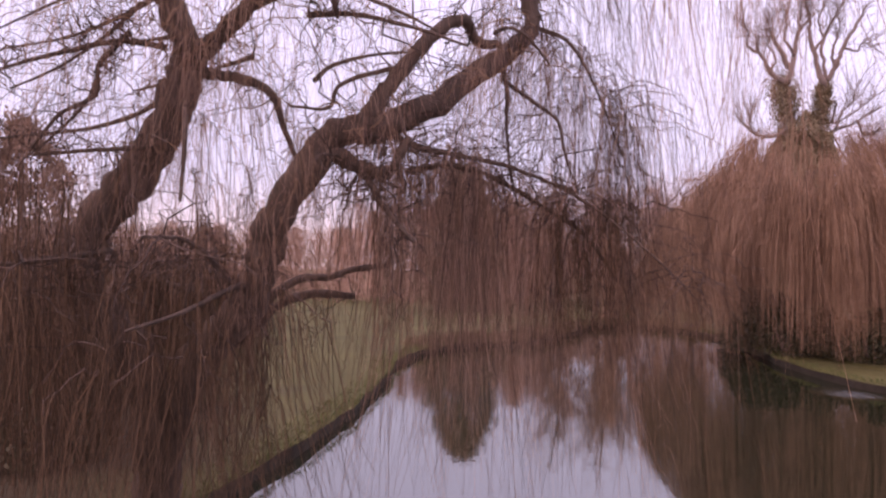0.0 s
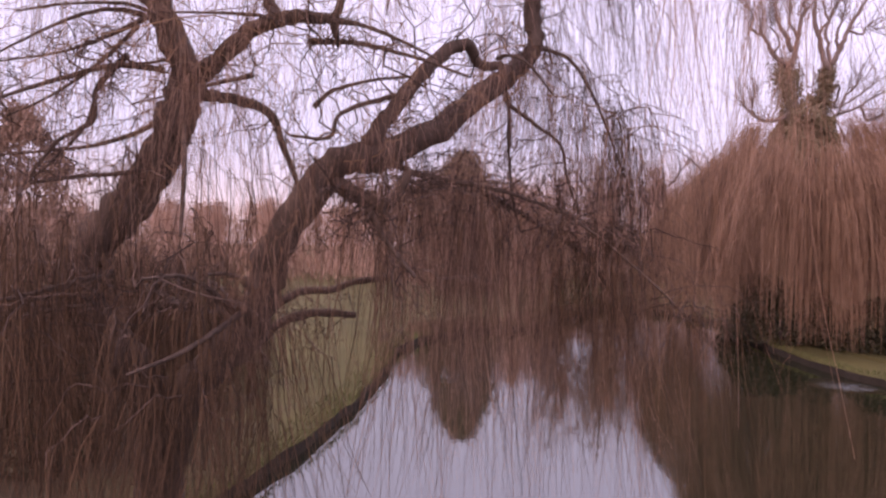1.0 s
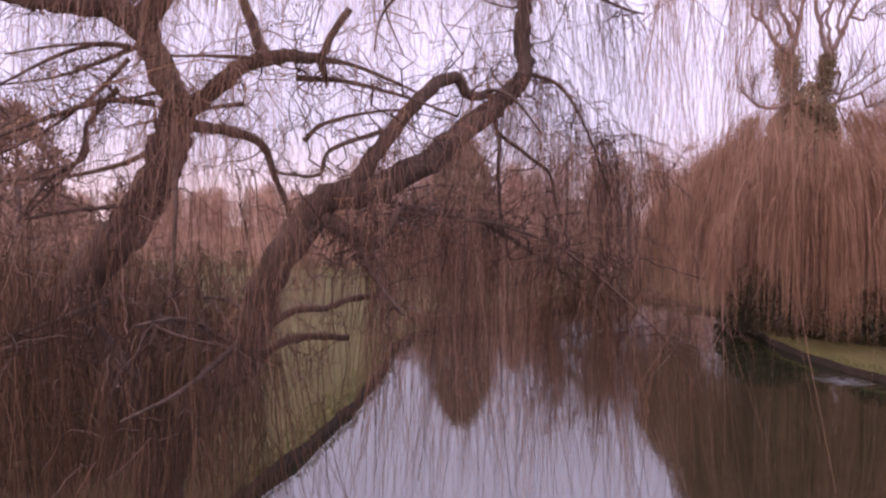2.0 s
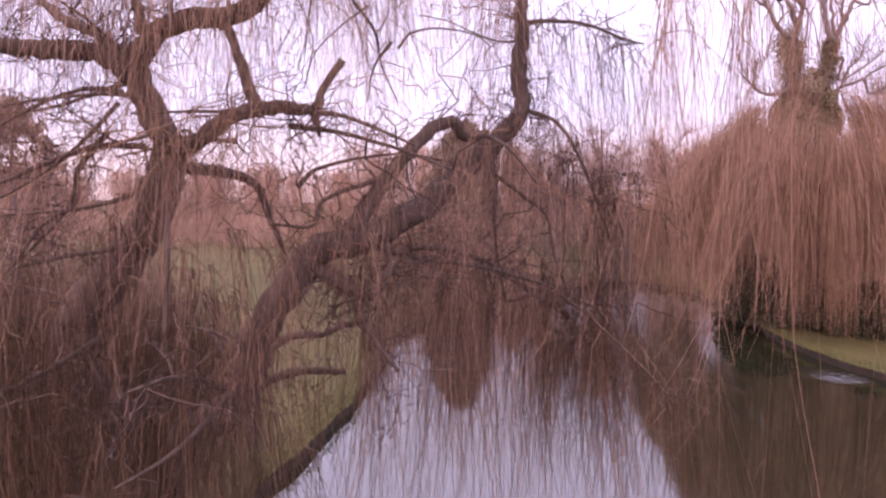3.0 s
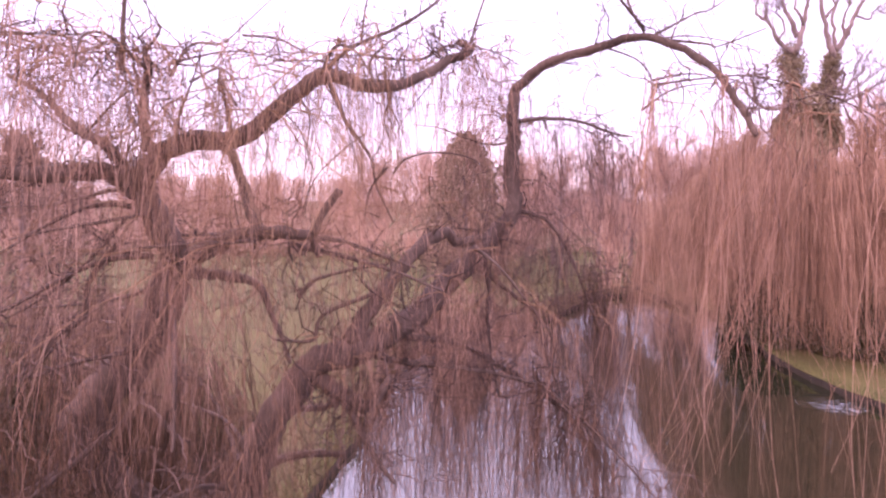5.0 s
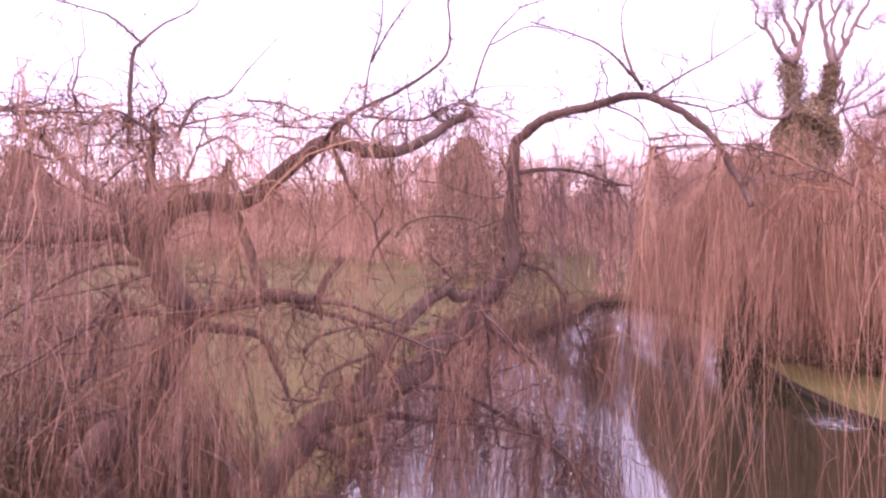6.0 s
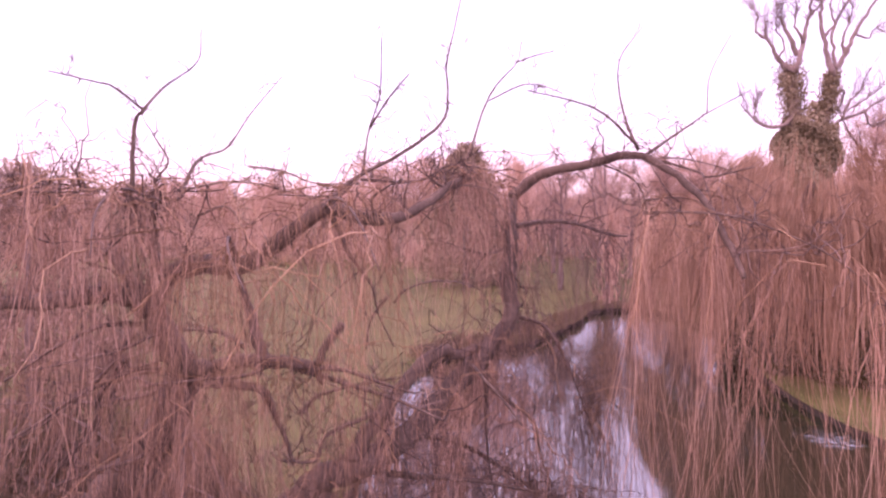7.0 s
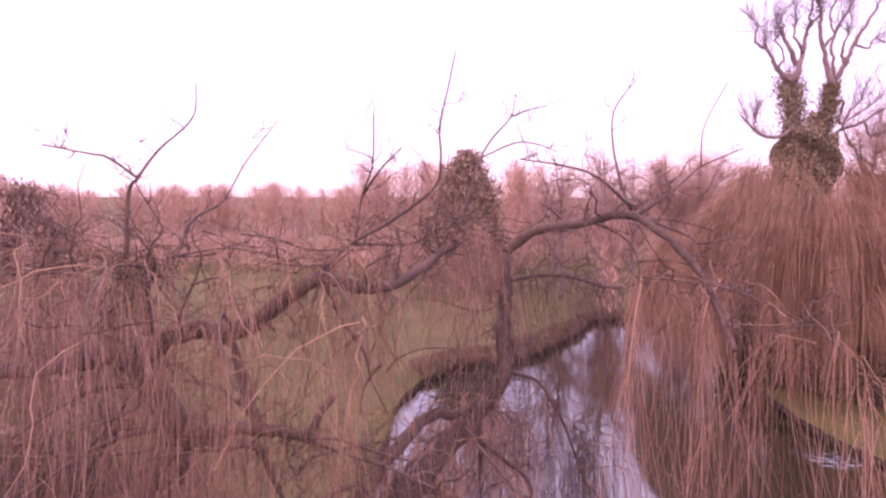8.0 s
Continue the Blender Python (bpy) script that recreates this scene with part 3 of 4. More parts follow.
skirt_bough = limb("limb", 0.016, 0.004, [(-1.85, 4.3, 4.94), (-1.62, 3.7, 5.16), (-1.38, 3.2, 5.12), (-1.15, 2.9, 4.95)])
skirt_bough_b = limb("limb", 0.014, 0.004, [(-1.22, 4.25, 5.33), (-0.98, 3.8, 5.4), (-0.74, 3.4, 5.28), (-0.55, 3.1, 5.05)])
skirt_bough_c = limb("limb", 0.014, 0.004, [(-2.4, 4.2, 5.38), (-2.24, 3.6, 5.45), (-2.05, 3.1, 5.34), (-1.88, 2.8, 5.12)])
front_bough = limb("limb", 0.017, 0.006, [(-2.52, 4.4, 4.43), (-2.51, 4.0, 4.4), (-2.73, 3.8, 4.35), (-3.05, 3.7, 4.28)])
front_bough_b = limb("limb", 0.017, 0.006, [(-1.58, 4.1, 4.28), (-1.64, 3.9, 4.27), (-1.89, 3.8, 4.26), (-2.17, 3.7, 4.24)])
front_bough_c = limb("limb", 0.017, 0.006, [(-0.27, 4.7, 4.2), (-0.17, 4.5, 4.16), (-0.05, 4.4, 4.07), (0.1, 4.4, 3.88)])


def hang(host, count, reach, strands, drop, seed, lean=(0, 0, 0), width=0.0035, low=0.15, rise=0.35, loose=0.06, sink=0.12, mat=None, swing=1.0):
    """Side branches off a limb, each arching out and down, with long twigs that hang from them."""
    g = np.random.default_rng(seed)
    pick = host[np.clip((g.random(count) * (len(host) - 1)).astype(int), 0, len(host) - 1)]
    pick = pick + g.normal(0, loose, (count, 3)) * [0.3, 0.3, 1]
    ang = g.uniform(0, 2 * np.pi, count)
    way = unit(np.stack([np.cos(ang), np.sin(ang), np.zeros(count)], 1) + np.array(lean))
    span = reach * g.uniform(0.4, 1.0, count)
    s = np.linspace(0, 1, 9)
    up = g.uniform(0.2, 1.0, count) * rise
    arch = (up[:, None] * (s * 1.6 - 1.9 * s ** 2) * span[:, None] * 1.6)
    paths = pick[:, None, :] + way[:, None, :] * (s[None, :, None] * span[:, None, None])
    paths[..., 2] += arch - sink * g.uniform(0.3, 1.0, count)[:, None] * s[None, :] ** 1.6
    paths += np.cumsum(g.normal(0, 0.03, paths.shape), axis=1) * (s > 0)[None, :, None]
    rad = (0.0034 * span / reach)[:, None] * (1 - 0.75 * s)[None, :] + 0.0014
    verts, faces = tubes(paths, rad, 4)
    mesh_object("side_branch_spray", verts - np.array(willow.location), faces, TWIG_OLD if mat in (TWIG_LOW, TWIG_HIGH) else TWIG_WARM, willow)["kind"] = "stuff"
    pieces = []
    m = count * strands
    which = np.repeat(np.arange(count), strands)
    at = g.beta(1.15, 1.0, m) * 8
    i0 = np.minimum(at.astype(int), 7)
    f = (at - i0)[:, None]
    start = paths[which, i0] * (1 - f) + paths[which, i0 + 1] * f
    length = g.uniform(drop[0], drop[1], m) * g.uniform(0.55, 1.0, m)
    length = np.minimum(length, start[:, 2] - low - g.random(m) * 0.5)
    length = np.maximum(length, 0.15)
    u = np.linspace(0, 1, 10)
    out = unit(way[which] + g.normal(0, 0.9, (m, 3)) * [1, 1, 0.2])
    fling = g.uniform(0.02, 0.16, m)[:, None, None] * length[:, None, None] ** 0.5
    p = start[:, None, :] + out[:, None, :] * fling * (1 - np.exp(-4 * u))[None, :, None]
    p[..., 2] += 0.10 * g.random(m)[:, None] * np.sin(np.pi * np.minimum(u * 3, 1))[None, :] * 0.6 - length[:, None] * u[None, :] ** 1.15
    sway = np.cumsum(np.cumsum(g.normal(0, 0.010, (m, len(u), 3)) * [1, 1, 0.15], axis=1), axis=1) * 0.55
    bend = (g.normal(0, 0.06, (m, 1, 3)) + g.normal(0, 0.12, (count, 1, 3))[which] + way[which][:, None, :] * 0.12) * swing * [1, 1, 0] * (u ** 2.5)[None, :, None] * length[:, None, None]
    p += (sway - sway[:, :1]) * (0.4 + length[:, None, None] * 0.5) + bend
    r = width * np.clip(g.lognormal(-0.12, 0.36, m), 0.45, 2.2)[:, None] * (1.15 - 0.75 * u)[None, :]
    pieces.append(tubes(p, r, 3))
    # short side twigs near the tips
    k = int(m * 1.1)
    w2 = g.integers(0, m, k)
    j = g.integers(2, 9, k)
    q = p[w2, j]
    v2 = np.linspace(0, 1, 4)
    away = unit(g.normal(0, 1, (k, 3)) * [1, 1, 0.3])
    l2 = g.uniform(0.06, 0.35, k)
    t = q[:, None, :] + away[:, None, :] * (l2 * 0.45)[:, None, None] * v2[None, :, None] ** 0.7
    t[..., 2] -= l2[:, None] * v2[None, :] ** 1.6
    pieces.append(tubes(t, width * 0.55 * (1.1 - 0.7 * v2)[None, :] * np.ones((k, 1)), 3))
    verts, faces = joined(pieces)
    ob = mesh_object("twig_curtain", verts - np.array(willow.location), faces, mat or TWIG, willow, label={TWIG_LOW: "curtain of orange-brown twigs with shade in their colour", TWIG_HIGH: "curtain of thin twigs, coloured greyish brown as if backlit"}.get(mat, "curtain of thin reddish brown twigs"))
    ob["kind"] = "stuff"
    return ob


def between(a, b, f0, f1):
    return a[int(len(a) * f0):max(int(len(a) * f1), int(len(a) * f0) + 2)]


def tangle(host, count, lengths, seed, up=0.5, width=0.005):
    """Crooked, forking twigs that stand off a limb."""
    g = np.random.default_rng(seed)
    base = host[g.integers(0, len(host), count)]
    pieces = []
    for level in range(3):
        m = len(base)
        ln = g.uniform(*lengths, m) * (1.0, 0.6, 0.4)[level]
        u = np.linspace(0, 1, 7)
        way = unit(g.normal(0, 1, (m, 3)) + [0, 0, up])
        p = base[:, None, :] + way[:, None, :] * (ln[:, None] * u[None, :])[..., None]
        kink = np.cumsum(g.normal(0, 0.05, (m, 7, 3)), axis=1) * ln[:, None, None]
        p += (kink - kink[:, :1]) * 1.2
        r = width * (1.0, 0.6, 0.42)[level] * (1.15 - 0.8 * u)[None, :] * g.uniform(0.6, 1.3, m)[:, None]
        pieces.append(tubes(p, r, 3))
        n2 = m * 2
        base = p[g.integers(0, m, n2), g.integers(2, 7, n2)]
    verts, faces = joined(pieces)
    ob = mesh_object("twig_tangle", verts - np.array(willow.location), faces, TWIG_OLD, willow, label="crooked dark brown twigs")
    ob["kind"] = "stuff"


FINE, THIN, FULL = 0.0018, 0.0021, 0.0025
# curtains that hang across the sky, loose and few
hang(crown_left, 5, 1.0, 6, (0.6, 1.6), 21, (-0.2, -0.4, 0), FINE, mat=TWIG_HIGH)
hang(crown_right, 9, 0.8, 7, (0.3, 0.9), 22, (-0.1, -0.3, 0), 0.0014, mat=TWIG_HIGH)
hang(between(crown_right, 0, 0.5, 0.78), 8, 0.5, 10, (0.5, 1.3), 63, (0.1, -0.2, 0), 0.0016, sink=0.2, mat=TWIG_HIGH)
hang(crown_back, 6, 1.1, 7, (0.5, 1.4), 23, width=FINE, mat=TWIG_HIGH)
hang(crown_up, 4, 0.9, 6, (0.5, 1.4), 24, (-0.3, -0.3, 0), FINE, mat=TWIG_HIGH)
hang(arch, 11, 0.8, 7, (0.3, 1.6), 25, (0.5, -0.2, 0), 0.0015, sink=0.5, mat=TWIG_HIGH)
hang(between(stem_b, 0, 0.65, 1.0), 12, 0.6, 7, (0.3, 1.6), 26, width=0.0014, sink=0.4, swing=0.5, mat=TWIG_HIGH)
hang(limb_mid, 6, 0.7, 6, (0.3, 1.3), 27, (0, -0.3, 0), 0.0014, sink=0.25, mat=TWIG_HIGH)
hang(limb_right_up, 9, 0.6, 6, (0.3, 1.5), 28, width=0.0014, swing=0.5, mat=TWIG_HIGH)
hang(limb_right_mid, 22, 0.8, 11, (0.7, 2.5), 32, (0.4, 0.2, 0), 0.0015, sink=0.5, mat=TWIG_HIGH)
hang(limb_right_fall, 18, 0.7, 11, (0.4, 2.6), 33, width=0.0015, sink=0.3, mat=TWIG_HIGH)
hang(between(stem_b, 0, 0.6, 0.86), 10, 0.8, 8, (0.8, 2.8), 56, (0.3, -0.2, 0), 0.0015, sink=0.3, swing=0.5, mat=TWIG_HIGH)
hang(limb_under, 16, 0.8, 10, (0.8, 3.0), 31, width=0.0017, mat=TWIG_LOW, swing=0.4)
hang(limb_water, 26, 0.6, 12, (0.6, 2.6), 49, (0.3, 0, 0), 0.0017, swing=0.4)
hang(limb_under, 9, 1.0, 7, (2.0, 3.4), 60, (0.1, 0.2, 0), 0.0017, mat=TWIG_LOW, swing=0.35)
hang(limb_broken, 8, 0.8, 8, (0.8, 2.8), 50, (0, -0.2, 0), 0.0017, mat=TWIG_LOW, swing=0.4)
hang(bough_mid, 11, 0.8, 9, (0.3, 1.0), 35, (0, -0.3, 0), 0.0016, sink=0.3)
hang(bough_left, 8, 1.0, 10, (0.4, 1.3), 61, (0, -0.5, 0), 0.0019, sink=0.3)
hang(bough_left, 7, 1.0, 8, (0.5, 2.0), 34, (-0.3, -0.4, 0), 0.0015, sink=0.4)
hang(bough_far, 25, 0.5, 11, (0.4, 1.4), 36, width=0.0018)
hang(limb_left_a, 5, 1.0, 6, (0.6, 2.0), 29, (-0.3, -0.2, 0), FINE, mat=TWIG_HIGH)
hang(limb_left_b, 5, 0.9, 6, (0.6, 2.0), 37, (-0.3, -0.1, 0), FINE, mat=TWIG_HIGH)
hang(limb_low_left, 7, 0.9, 7, (0.6, 3.0), 30, width=THIN, rise=0.1)
hang(drape_left, 5, 0.9, 10, (0.4, 1.3), 62, (0.2, 0.1, 0), 0.0019, sink=0.35)
hang(drape_left, 6, 0.9, 10, (0.5, 2.2), 42, (-0.4, 0, 0), 0.0019, sink=0.5)
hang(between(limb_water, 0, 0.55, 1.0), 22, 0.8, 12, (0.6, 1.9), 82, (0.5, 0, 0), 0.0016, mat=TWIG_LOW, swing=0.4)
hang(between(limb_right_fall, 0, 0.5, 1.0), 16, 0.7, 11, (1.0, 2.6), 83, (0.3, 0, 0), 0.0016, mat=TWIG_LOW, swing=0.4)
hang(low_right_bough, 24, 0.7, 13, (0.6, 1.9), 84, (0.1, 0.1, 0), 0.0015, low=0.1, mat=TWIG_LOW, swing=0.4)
# dark twig colour stands in for backlight against the bright water
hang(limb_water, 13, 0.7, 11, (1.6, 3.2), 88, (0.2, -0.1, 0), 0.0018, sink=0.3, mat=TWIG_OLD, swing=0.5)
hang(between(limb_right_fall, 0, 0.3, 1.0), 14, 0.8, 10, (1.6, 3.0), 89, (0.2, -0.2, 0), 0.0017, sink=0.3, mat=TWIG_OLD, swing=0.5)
hang(deep_bough, 64, 0.9, 14, (0.8, 3.2), 90, (-0.2, 0, 0), 0.0022, sink=0.3, swing=0.5)
hang(drape_right, 20, 0.7, 15, (0.7, 3.4), 43, (0.3, 0, 0), 0.0017, sink=0.95)
hang(bough_right, 9, 0.7, 8, (0.5, 2.6), 44, (0.5, -0.2, 0), 0.0015, sink=0.6)
# outer skirts that fling forward before they fall
hang(bough_left, 8, 1.6, 11, (0.5, 2.6), 70, (-0.1, -1.2, 0), 0.0014, sink=0.6)
hang(bough_mid, 10, 1.6, 12, (0.5, 2.6), 71, (0, -1.2, 0), 0.0014, sink=0.7)
hang(drape_left, 6, 1.2, 11, (0.5, 2.6), 72, (0.2, -1.0, 0), 0.0014, sink=0.6)
hang(limb_mid, 10, 1.4, 11, (0.4, 1.7), 73, (0, -1.2, 0), 0.0013, sink=0.5)
hang(between(crown_right, 0, 0.1, 0.6), 11, 1.3, 10, (0.5, 1.6), 74, (0, -1.0, 0), 0.0013, sink=0.5)
hang(between(stem_b, 0, 0.84, 1.0), 9, 0.5, 10, (0.4, 1.2), 75, (0, -0.8, 0), 0.0014, sink=0.3)
hang(skirt_bough, 12, 0.8, 12, (0.5, 1.6), 77, (0, -0.2, 0), 0.0013, low=3.45, sink=0.4, mat=TWIG_WARM)
hang(skirt_bough_b, 12, 0.8, 12, (0.5, 1.7), 78, (0.1, -0.2, 0), 0.0013, low=3.5, sink=0.5, mat=TWIG_WARM)
hang(skirt_bough_c, 12, 0.8, 12, (0.5, 1.7), 79, (0, -0.2, 0), 0.0013, low=3.45, sink=0.4)
# short falls that clothe the two stems
hang(between(stem_b, 0, 0.3, 0.8), 48, 0.42, 10, (0.3, 1.0), 85, (0, -0.7, 0), 0.0013, loose=0.12, swing=0.6)
hang(between(stem_a, 0, 0.35, 0.95), 34, 0.42, 9, (0.3, 0.9), 86, (0, -0.7, 0), 0.0013, loose=0.12, swing=0.6)
hang(stem_c, 8, 0.4, 8, (0.3, 0.8), 87, (0, -0.7, 0), 0.0012, swing=0.6)
# the thick of it, at half height before the stems
hang(veil_bough, 11, 0.8, 10, (0.6, 2.0), 53, (0, -0.2, 0), 0.0012, rise=0.1, loose=0.25, sink=0.4)
hang(veil_bough_b, 11, 0.8, 10, (0.6, 2.0), 54, (0, -0.2, 0), 0.0012, rise=0.1, loose=0.25, sink=0.4)
hang(veil_bough_c, 15, 0.7, 9, (0.6, 1.8), 55, (0.1, -0.2, 0), 0.0012, rise=0.1, loose=0.25, sink=0.3)
hang(front_bough, 6, 0.6, 9, (0.6, 1.8), 57, (-0.2, -0.2, 0), 0.0012, rise=0.1, loose=0.2, sink=0.4)
hang(front_bough_b, 6, 0.6, 9, (0.6, 1.8), 58, (0, -0.2, 0), 0.0012, rise=0.1, loose=0.2, sink=0.4)
hang(front_bough_c, 9, 0.6, 10, (0.6, 2.2), 59, (0.2, -0.2, 0), 0.0012, rise=0.1, loose=0.2, sink=0.4)
# the dense curtain low over the bank
hang(mid_bough, 8, 0.8, 10, (0.3, 1.2), 46, (0, 0.2, 0), THIN, rise=0.2, loose=0.35)
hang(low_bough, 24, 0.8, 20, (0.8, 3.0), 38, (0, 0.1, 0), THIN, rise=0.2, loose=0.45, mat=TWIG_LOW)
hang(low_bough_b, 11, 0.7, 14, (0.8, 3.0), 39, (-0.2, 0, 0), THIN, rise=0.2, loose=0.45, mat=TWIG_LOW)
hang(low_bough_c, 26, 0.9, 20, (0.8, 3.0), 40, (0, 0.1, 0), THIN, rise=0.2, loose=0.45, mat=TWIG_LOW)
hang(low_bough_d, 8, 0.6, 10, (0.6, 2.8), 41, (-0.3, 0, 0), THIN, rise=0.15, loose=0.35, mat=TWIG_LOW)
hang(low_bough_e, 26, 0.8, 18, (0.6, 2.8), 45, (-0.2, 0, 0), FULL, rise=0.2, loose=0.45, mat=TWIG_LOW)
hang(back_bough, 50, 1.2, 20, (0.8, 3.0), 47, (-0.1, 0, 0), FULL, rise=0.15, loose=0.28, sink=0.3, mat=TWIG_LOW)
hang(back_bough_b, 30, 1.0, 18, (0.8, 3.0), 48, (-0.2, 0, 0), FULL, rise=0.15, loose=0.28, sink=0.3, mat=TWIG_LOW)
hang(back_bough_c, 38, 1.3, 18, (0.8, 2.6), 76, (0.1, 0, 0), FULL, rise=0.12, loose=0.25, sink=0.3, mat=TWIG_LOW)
# crooked tops
for i, (host, count) in enumerate((
        (crown_left, 48), (crown_back, 50), (crown_right, 42), (crown_up, 36), (arch, 26), (bough_left, 10), (bough_mid, 12), (bough_far, 14), (limb_mid, 22),
        (limb_right_mid, 14), (between(stem_b, 0, 0.52, 1.0), 30), (limb_broken, 34), (limb_broken_low, 26), (limb_left_a, 22), (limb_left_b, 24), (limb_low_left, 16), (limb_down, 22),
        (limb_right_thin, 18), (limb_right_up, 18), (limb_under, 24), (limb_far_drop, 14), (limb_far_side, 14), (limb_water, 32), (low_right_bough, 14), (deep_bough, 12), (limb_low, 16), (low_bough, 26), (low_bough_c, 26), (low_bough_b, 26), (veil_bough, 26), (veil_bough_b, 26), (veil_bough_c, 20), (bough_left, 14), (drape_left, 14), (drape_right, 22))):
    tangle(host, count, (0.15, 0.6), 80 + i, 0.0 if i > 7 else 0.4, 0.0055)
tangle(np.vstack(SHOOTS), 95, (0.06, 0.28), 120, 0.8, 0.0042)

# ---- the far weeping willow on the other bank ----
far_willow = thing("weeping_willow", "domed weeping willow with orange-brown twigs down to the pond", "tree", (8.4, 23.2, 0.3))
g = np.random.default_rng(40)
stem = smooth_path([(0, 0, -0.2), (0.1, 0, 1.5), (-0.2, 0.1, 3.0), (-0.1, 0.2, 4.6), (0.1, 0.1, 5.6)], 5)
v, f = gnarled(stem, 0.42, 0.12, 12, g)
mesh_object("trunk", v, f, BARK, far_willow)
for a in range(9):
    ang = a * 2 * math.pi / 9 + g.uniform(-0.3, 0.3)
    c, s = math.cos(ang), math.sin(ang)
    r = g.uniform(2.6, 3.8)
    v, f = gnarled(smooth_path([(0, 0.1, g.uniform(2.0, 3.6)), (c * r * 0.4, s * r * 0.4, 4.4), (c * r * 0.75, s * r * 0.75, 4.5), (c * r, s * r, 3.6)], 5), 0.13, 0.03, 7, g)
    mesh_object("limb", v, f, BARK, far_willow)


def dome_twigs(count, radius, height, g, low=0.2):
    rr = radius * np.sqrt(g.random(count)) ** 0.8
    ang = g.uniform(0, 2 * np.pi, count)
    lobes = 1 + 0.10 * np.sin(ang * 5 + 1) + 0.07 * np.sin(ang * 11)
    # two thirds of the twigs hang in tufts from a few score of boughs
    tuft = g.integers(0, 84, count)
    loose = g.random(count) < 0.2
    rr = np.where(loose, rr, np.abs(rr[tuft] + g.normal(0, 0.22, count)))
    ang = np.where(loose, ang, ang[tuft] + g.normal(0, 0.24, count) / np.maximum(0.6, rr))
    crest = np.where(loose, g.random(count), np.clip(g.random(count)[tuft] + g.normal(0, 0.05, count), 0, 1))
    fall = np.where(loose, g.uniform(1.2, 4.8, count), g.uniform(0.8, 4.6, count)[tuft] * g.uniform(0.6, 1.15, count))
    lobes = 1 + 0.10 * np.sin(ang * 5 + 1) + 0.07 * np.sin(ang * 11)
    start = np.stack([np.cos(ang) * rr * lobes, np.sin(ang) * rr * lobes, height * np.sqrt(np.maximum(0.05, 1 - (rr / (radius * 1.1)) ** 3.4)) * (0.70 + 0.36 * crest ** 0.7) * (1 + 0.10 * np.sin(ang * 3 + 2)) + g.exponential(0.12, count)], 1)
    length = np.minimum(fall, start[:, 2] - low - g.random(count) ** 1.5 * 1.0)
    length = np.maximum(length, 0.3)
    u = np.linspace(0, 1, 7)
    out = unit(start * [1, 1, 0] + g.normal(0, 0.6, (count, 3)) * [1, 1, 0])
    p = start[:, None, :] + out[:, None, :] * (np.where(loose, 0.2, g.uniform(0.2, 0.9, count)))[:, None, None] * (1 - np.exp(-3 * u))[None, :, None]
    p[..., 2] -= length[:, None] * u[None, :] ** 1.3
    p += np.cumsum(g.normal(0, 0.02, p.shape) * [1, 1, 0.3], axis=1)
    return tubes(p, 0.0056 * g.uniform(0.6, 1.4, count)[:, None] * (1.1 - 0.7 * u)[None, :], 3)


v, f = dome_twigs(18000, 4.7, 6.0, g, 0.0)
mesh_object("twig_curtain", v, f, TWIG_FAR, far_willow, label="dense orange-brown hanging twigs")["kind"] = "stuff"


# ---- trees of the distance ----
def bare_tree(name, label, at, height, spread, seed, mat=BARK_FAR, forks=9, stem_r=0.2, twigs=900, lengths=(0.4, 1.7), low=0.25):
    g = np.random.default_rng(seed)
    tree = thing(name, label, "tree", at)
    lean = g.normal(0, 0.04, 2) * height
    path = smooth_path([(0, 0, -0.2), (lean[0] * 0.2, lean[1] * 0.2, height * 0.3), (lean[0] * 0.6, lean[1] * 0.6, height * 0.6), (lean[0], lean[1], height * 0.92)], 5)
    v, f = gnarled(path, stem_r, stem_r * 0.15, 8, g)
    mesh_object("trunk", v, f, mat, tree)
    ends = []
    for _ in range(forks):
        b = path[int(g.uniform(low, 0.85) * (len(path) - 1))]
        ang, r = g.uniform(0, 2 * math.pi), spread * g.uniform(0.4, 1.0)
        rise = g.uniform(0.3, 1.0) * height * 0.3
        tip = b + np.array([math.cos(ang) * r, math.sin(ang) * r, rise])
        q = smooth_path([b, b + (tip - b) * 0.45 + [0, 0, -0.08 * rise], b + (tip - b) * 0.8 + [0, 0, 0.1 * rise], tip], 4)
        v, f = gnarled(q, stem_r * 0.38, stem_r * 0.06, 5, g)
        mesh_object("limb", v, f, mat, tree)
        ends.append(q)
    ends = np.vstack(ends + [path[len(path) // 2:]])
    s0 = ends[g.integers(0, len(ends), twigs)]
    u = np.linspace(0, 1, 5)
    way = unit(g.normal(0, 1, (twigs, 3)) + [0, 0, 0.5])
    ln = g.uniform(*lengths, twigs) * height / 7
    p = s0[:, None, :] + way[:, None, :] * (ln[:, None] * u[None, :])[..., None] + np.cumsum(g.normal(0, 0.07, (twigs, 5, 3)), axis=1) * (u > 0)[None, :, None]
    v, f = tubes(p, 0.0095 * (1.1 - 0.8 * u)[None, :] * g.uniform(0.6, 1.3, twigs)[:, None], 3)
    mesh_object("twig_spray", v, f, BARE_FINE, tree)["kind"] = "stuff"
    return tree


